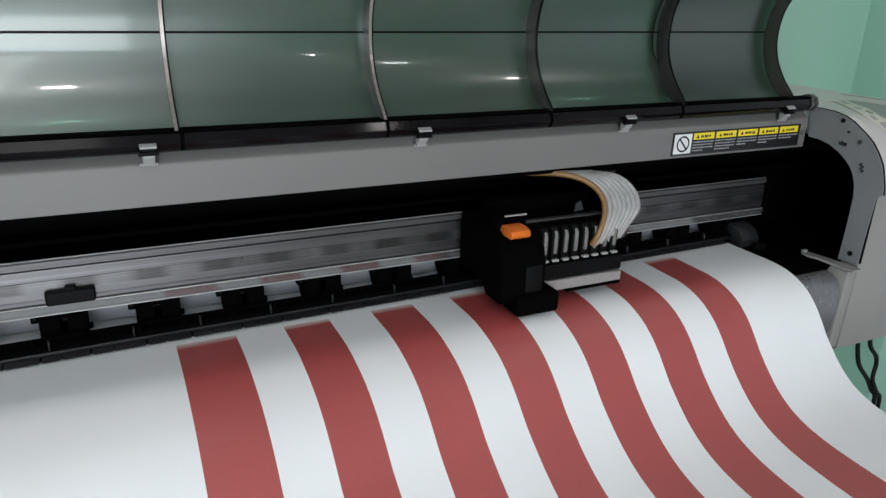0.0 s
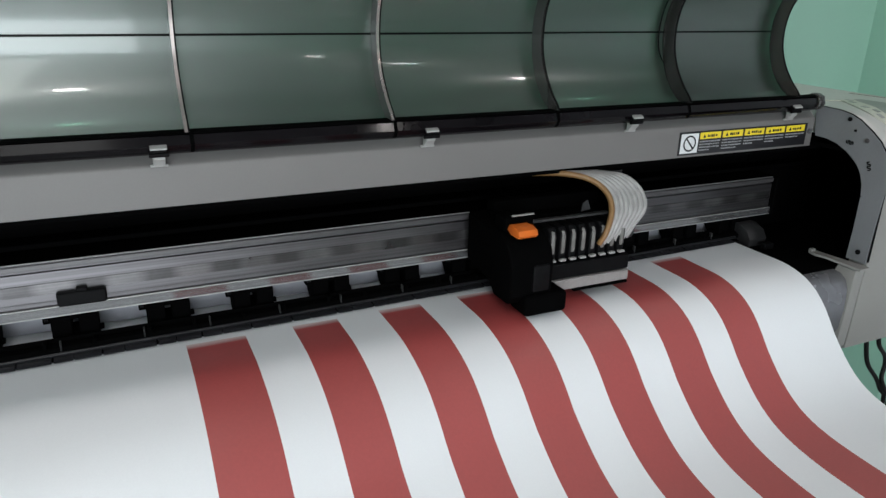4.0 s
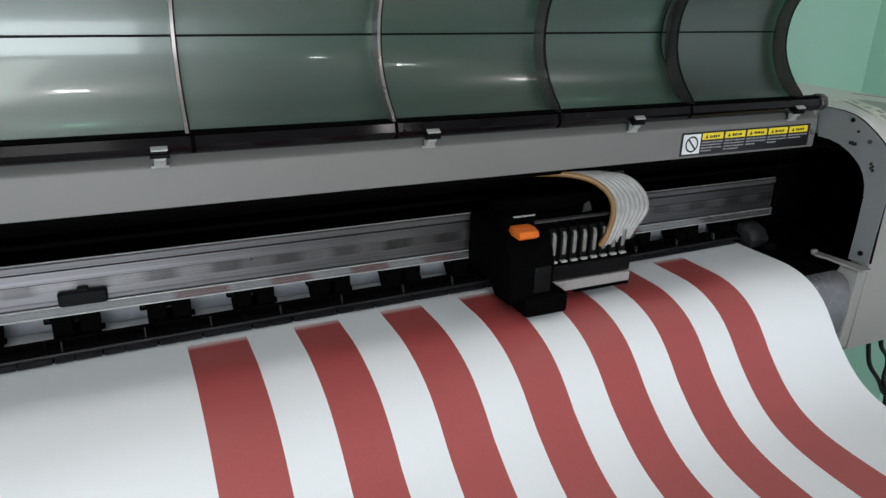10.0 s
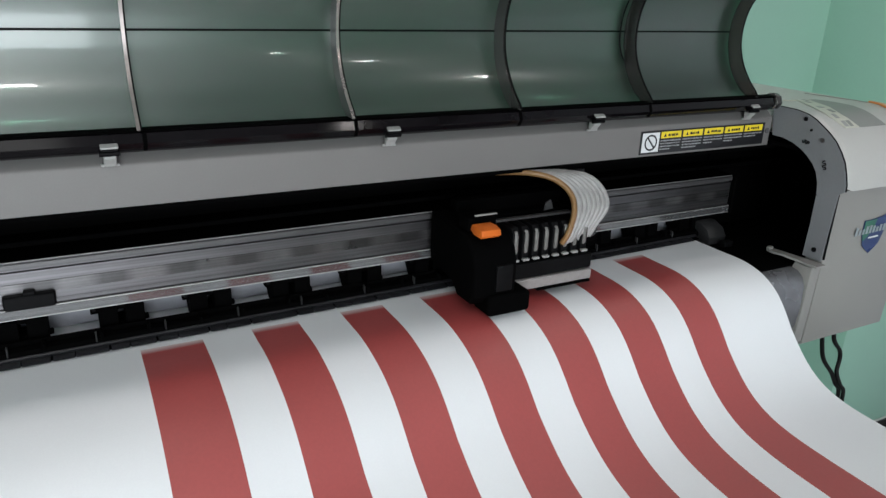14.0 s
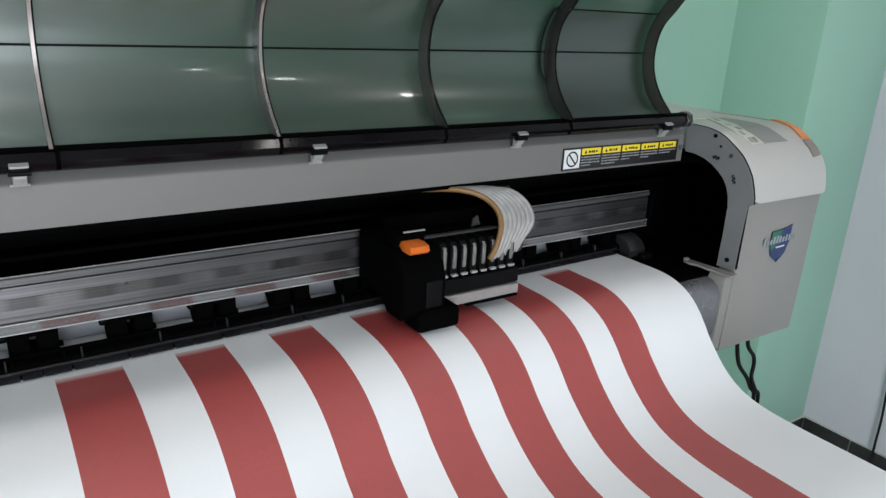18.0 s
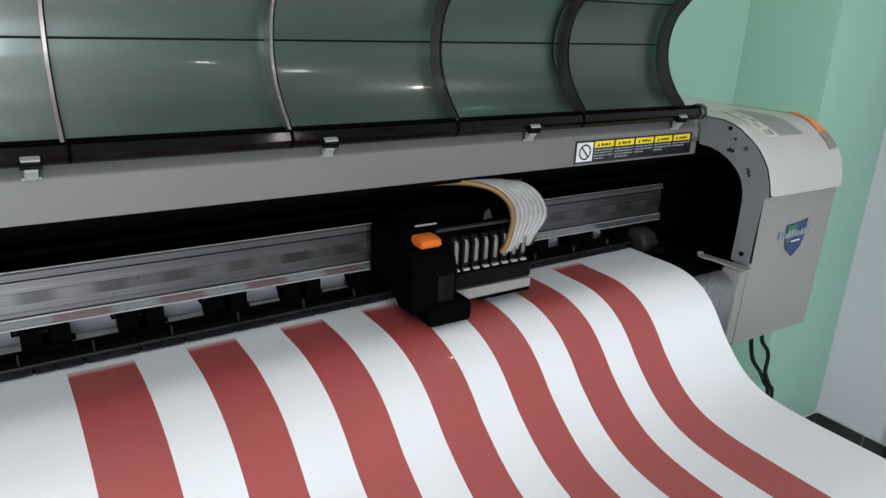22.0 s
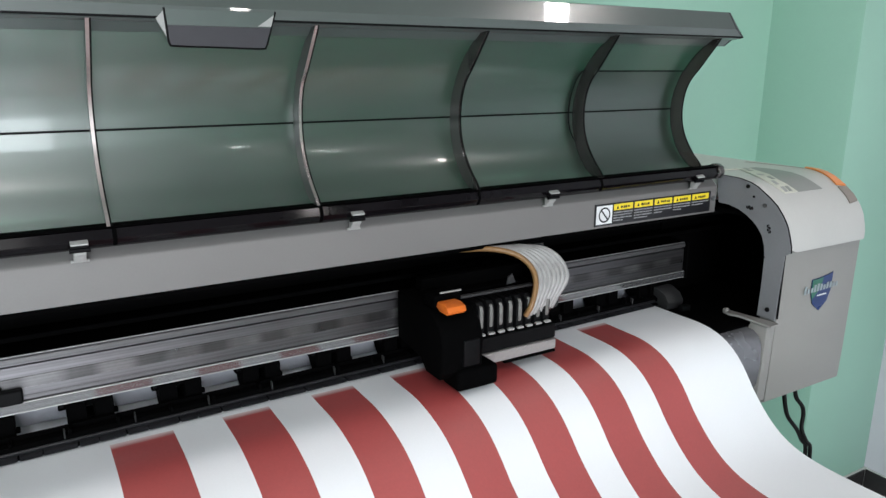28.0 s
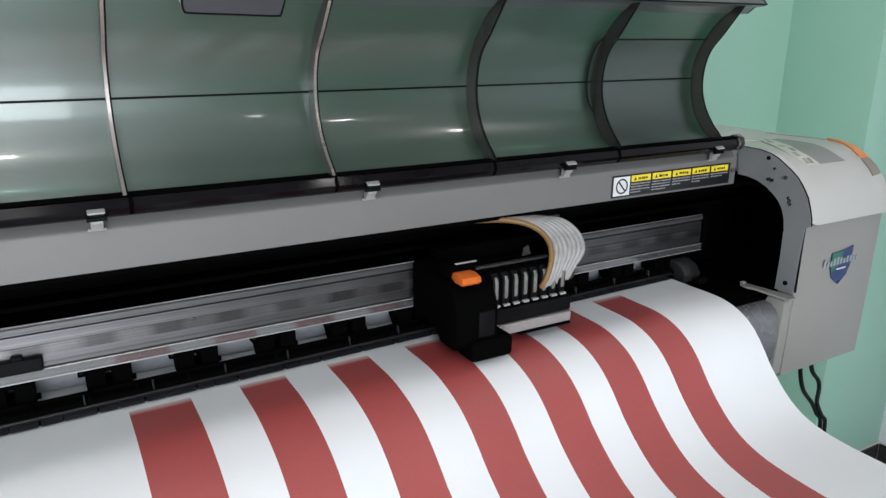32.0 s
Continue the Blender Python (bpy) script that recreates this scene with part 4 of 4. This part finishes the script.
for k in range(8):
    bx = CX + 0.160 + 0.0084 * k
    amber = k == 0
    part("ink_tube", tube([(bx - 0.008, -0.060 + 0.002 * k, 1.2500), (bx - 0.002, -0.066 + 0.002 * k, 1.2690), (bx + 0.012, -0.056, 1.2960), (bx + 0.014, -0.040, 1.3180), (bx - 0.002, -0.022, 1.3350), (bx - 0.030, -0.002, 1.3420 - 0.0005 * k), (bx - 0.062, 0.024, 1.3400), (bx - 0.100, 0.050, 1.336), (CX + 0.03 + 0.002 * k, 0.078, 1.332), (CX - 0.05, 0.090 + 0.001 * k, 1.328)], 0.0043, 8, 5),
         M_AMBER if amber else M_TUBES, car, "amber ink tube" if amber else "")

# stand under the printer
for sx in (-1.45, -0.02):
    stand = part("stand_leg", box(sx - 0.03, sx + 0.03, 0.06, 0.12, 0.06, 1.12, 0.004, 2), M_BEAM, printer)
    part("foot", box(sx - 0.035, sx + 0.035, -0.22, 0.40, 0.03, 0.085, 0.006, 2), M_BEAM, stand)
    for fy in (-0.18, 0.36):
        part("caster", cylinder((sx - 0.015, fy, 0.028), (sx + 0.015, fy, 0.028), 0.028, 18), M_BLACK, stand)
part("stand_bar", box(-1.42, -0.05, 0.075, 0.105, 0.35, 0.43, 0.004, 2), M_BEAM, printer)
part("chassis", box(X0, XE, 0.0, 0.32, 1.02, 1.118, 0.004, 2), M_BEAM, printer)

# power cables under the end panel
for pts in ([(0.195, -0.10, 1.020), (0.204, -0.10, 0.980), (0.222, -0.10, 0.938), (0.260, -0.10, 0.898), (0.282, -0.10, 0.868), (0.301, -0.10, 0.842), (0.312, -0.09, 0.75), (0.30, -0.05, 0.5), (0.24, 0.0, 0.2), (0.2, 0.05, 0.012), (0.1, 0.2, 0.008)],
            [(0.228, -0.10, 1.020), (0.241, -0.10, 0.976), (0.268, -0.10, 0.947), (0.276, -0.10, 0.925), (0.268, -0.105, 0.900), (0.287, -0.107, 0.868), (0.306, -0.107, 0.842), (0.318, -0.096, 0.75), (0.306, -0.056, 0.5), (0.248, 0.006, 0.2), (0.21, 0.055, 0.012), (0.12, 0.22, 0.008)]):
    part("power_cable", tube(pts, 0.0042, 8, 6), M_RUBBER, printer, "black power cable hanging from the end panel")

# ---- cable along the side wall ----
wall_cable = part("wall_cable", tube([(1.664, 0.168, 1.25), (1.664, 0.180, 0.8), (1.664, 0.176, 0.45), (1.664, 0.170, 0.33), (1.662, 0.163, 0.22), (1.660, 0.161, 0.12), (1.655, 0.150, 0.03), (1.60, 0.05, 0.008), (1.4, -0.5, 0.007)], 0.0045, 8, 6), M_RUBBER)
tagged(wall_cable, "thin black cable hanging down the white wall", "cable")

# ---- the print ----
def fall(x, y):
    """Height of the sheet: flat over the platen, then an S-shaped fall that comes later and softer away from its free edge."""
    u = min(1.3, max(0.0, (-0.10 - x) / 0.8))
    middle, soft_up, soft_low = -0.188 - 0.062 * u ** 1.6, 0.055 + 0.036 * u, 0.068 + 0.055 * u
    d = middle - y
    drop = 0.5 * (1 + math.tanh(d / (soft_up if d < 0 else soft_low)))
    return 1.1705 + 0.002 * math.exp(-((y + 0.075) / 0.04) ** 2) - 0.156 * drop


TAIL = [(-0.500, 1.010), (-0.560, 0.985), (-0.605, 0.910), (-0.630, 0.800), (-0.645, 0.60), (-0.65, 0.35), (-0.65, 0.02)]


def sheet_line(x, y0):
    """The sheet's line in y and z at one place across it, from a depth y0 down to the floor."""
    steps = [y0] + [y for y in (0.34 - 0.012 * k for k in range(67)) if y < y0 - 0.003]
    tail = smooth_line([(y, z, 0) for y, z in TAIL], 5)
    gap = fall(x, steps[-1]) - tail[0].y
    return [(y, fall(x, y)) for y in steps] + [(p.x - 0.006, p.y + gap * max(0.0, 1 - k / 10)) for k, p in enumerate(tail)]


def ripple(x, run):
    """How far the loose sheet stands off its smooth fall, growing with the run from the print line."""
    loose = min(1.0, max(0.0, (run - 0.42) / 0.25))
    return loose * (0.0016 * math.sin(7.1 * x + 5.0 * run) + 0.0010 * math.sin(16.3 * x - 9.0 * run + 1.0) + 0.0005 * math.sin(37.0 * x + 14.0 * run))


def sheet(y0, thick, x0, x1, slices):
    """A thin sheet from depth y0 to the floor and from x0 to x1, with the ripples of loose vinyl."""
    bm = bmesh.new()
    front, rear = [], []
    for k in range(slices + 1):
        x = x0 + (x1 - x0) * k / slices
        pts = [Vector(p) for p in sheet_line(x, y0)]
        run = 0.34 - y0
        line = []
        for i, p in enumerate(pts):
            run += (p - pts[i - 1]).length if i else 0.0
            d = (pts[min(i + 1, len(pts) - 1)] - pts[max(i - 1, 0)]).normalized()
            line.append((p, Vector((d.y, -d.x)), ripple(x, run)))
        for rows, lift in ((front, 0.0), (rear, thick)):
            rows.append([bm.verts.new((x, *(p + out * (-wave - lift)))) for p, out, wave in line])
    n = len(front[0]) - 1
    for k in range(slices):
        for i in range(n):
            for rows in (front, rear):
                bm.faces.new((rows[k][i], rows[k + 1][i], rows[k + 1][i + 1], rows[k][i + 1]))
        for i in (0, n):
            bm.faces.new((front[k][i], front[k + 1][i], rear[k + 1][i], rear[k][i]))
    for k in (0, slices):
        for i in range(n):
            bm.faces.new((front[k][i], front[k][i + 1], rear[k][i + 1], rear[k][i]))
    return finish(bm, 60)


banner = part("printed_banner", sheet(0.34, 0.0005, -1.58, -0.028, 60), M_PAPER)
tagged(banner, "white vinyl banner with red stripes coming out of the printer", "banner")
for k in range(7):
    sx = -0.971 + 0.1218 * k
    part("red_stripe", sheet(0.018 + askew(sx), -0.0004, sx - (0.012 if k == 0 else 0.0), sx + 0.0605 + 0.0006 * k, 6), M_INK, banner, "red printed stripe")
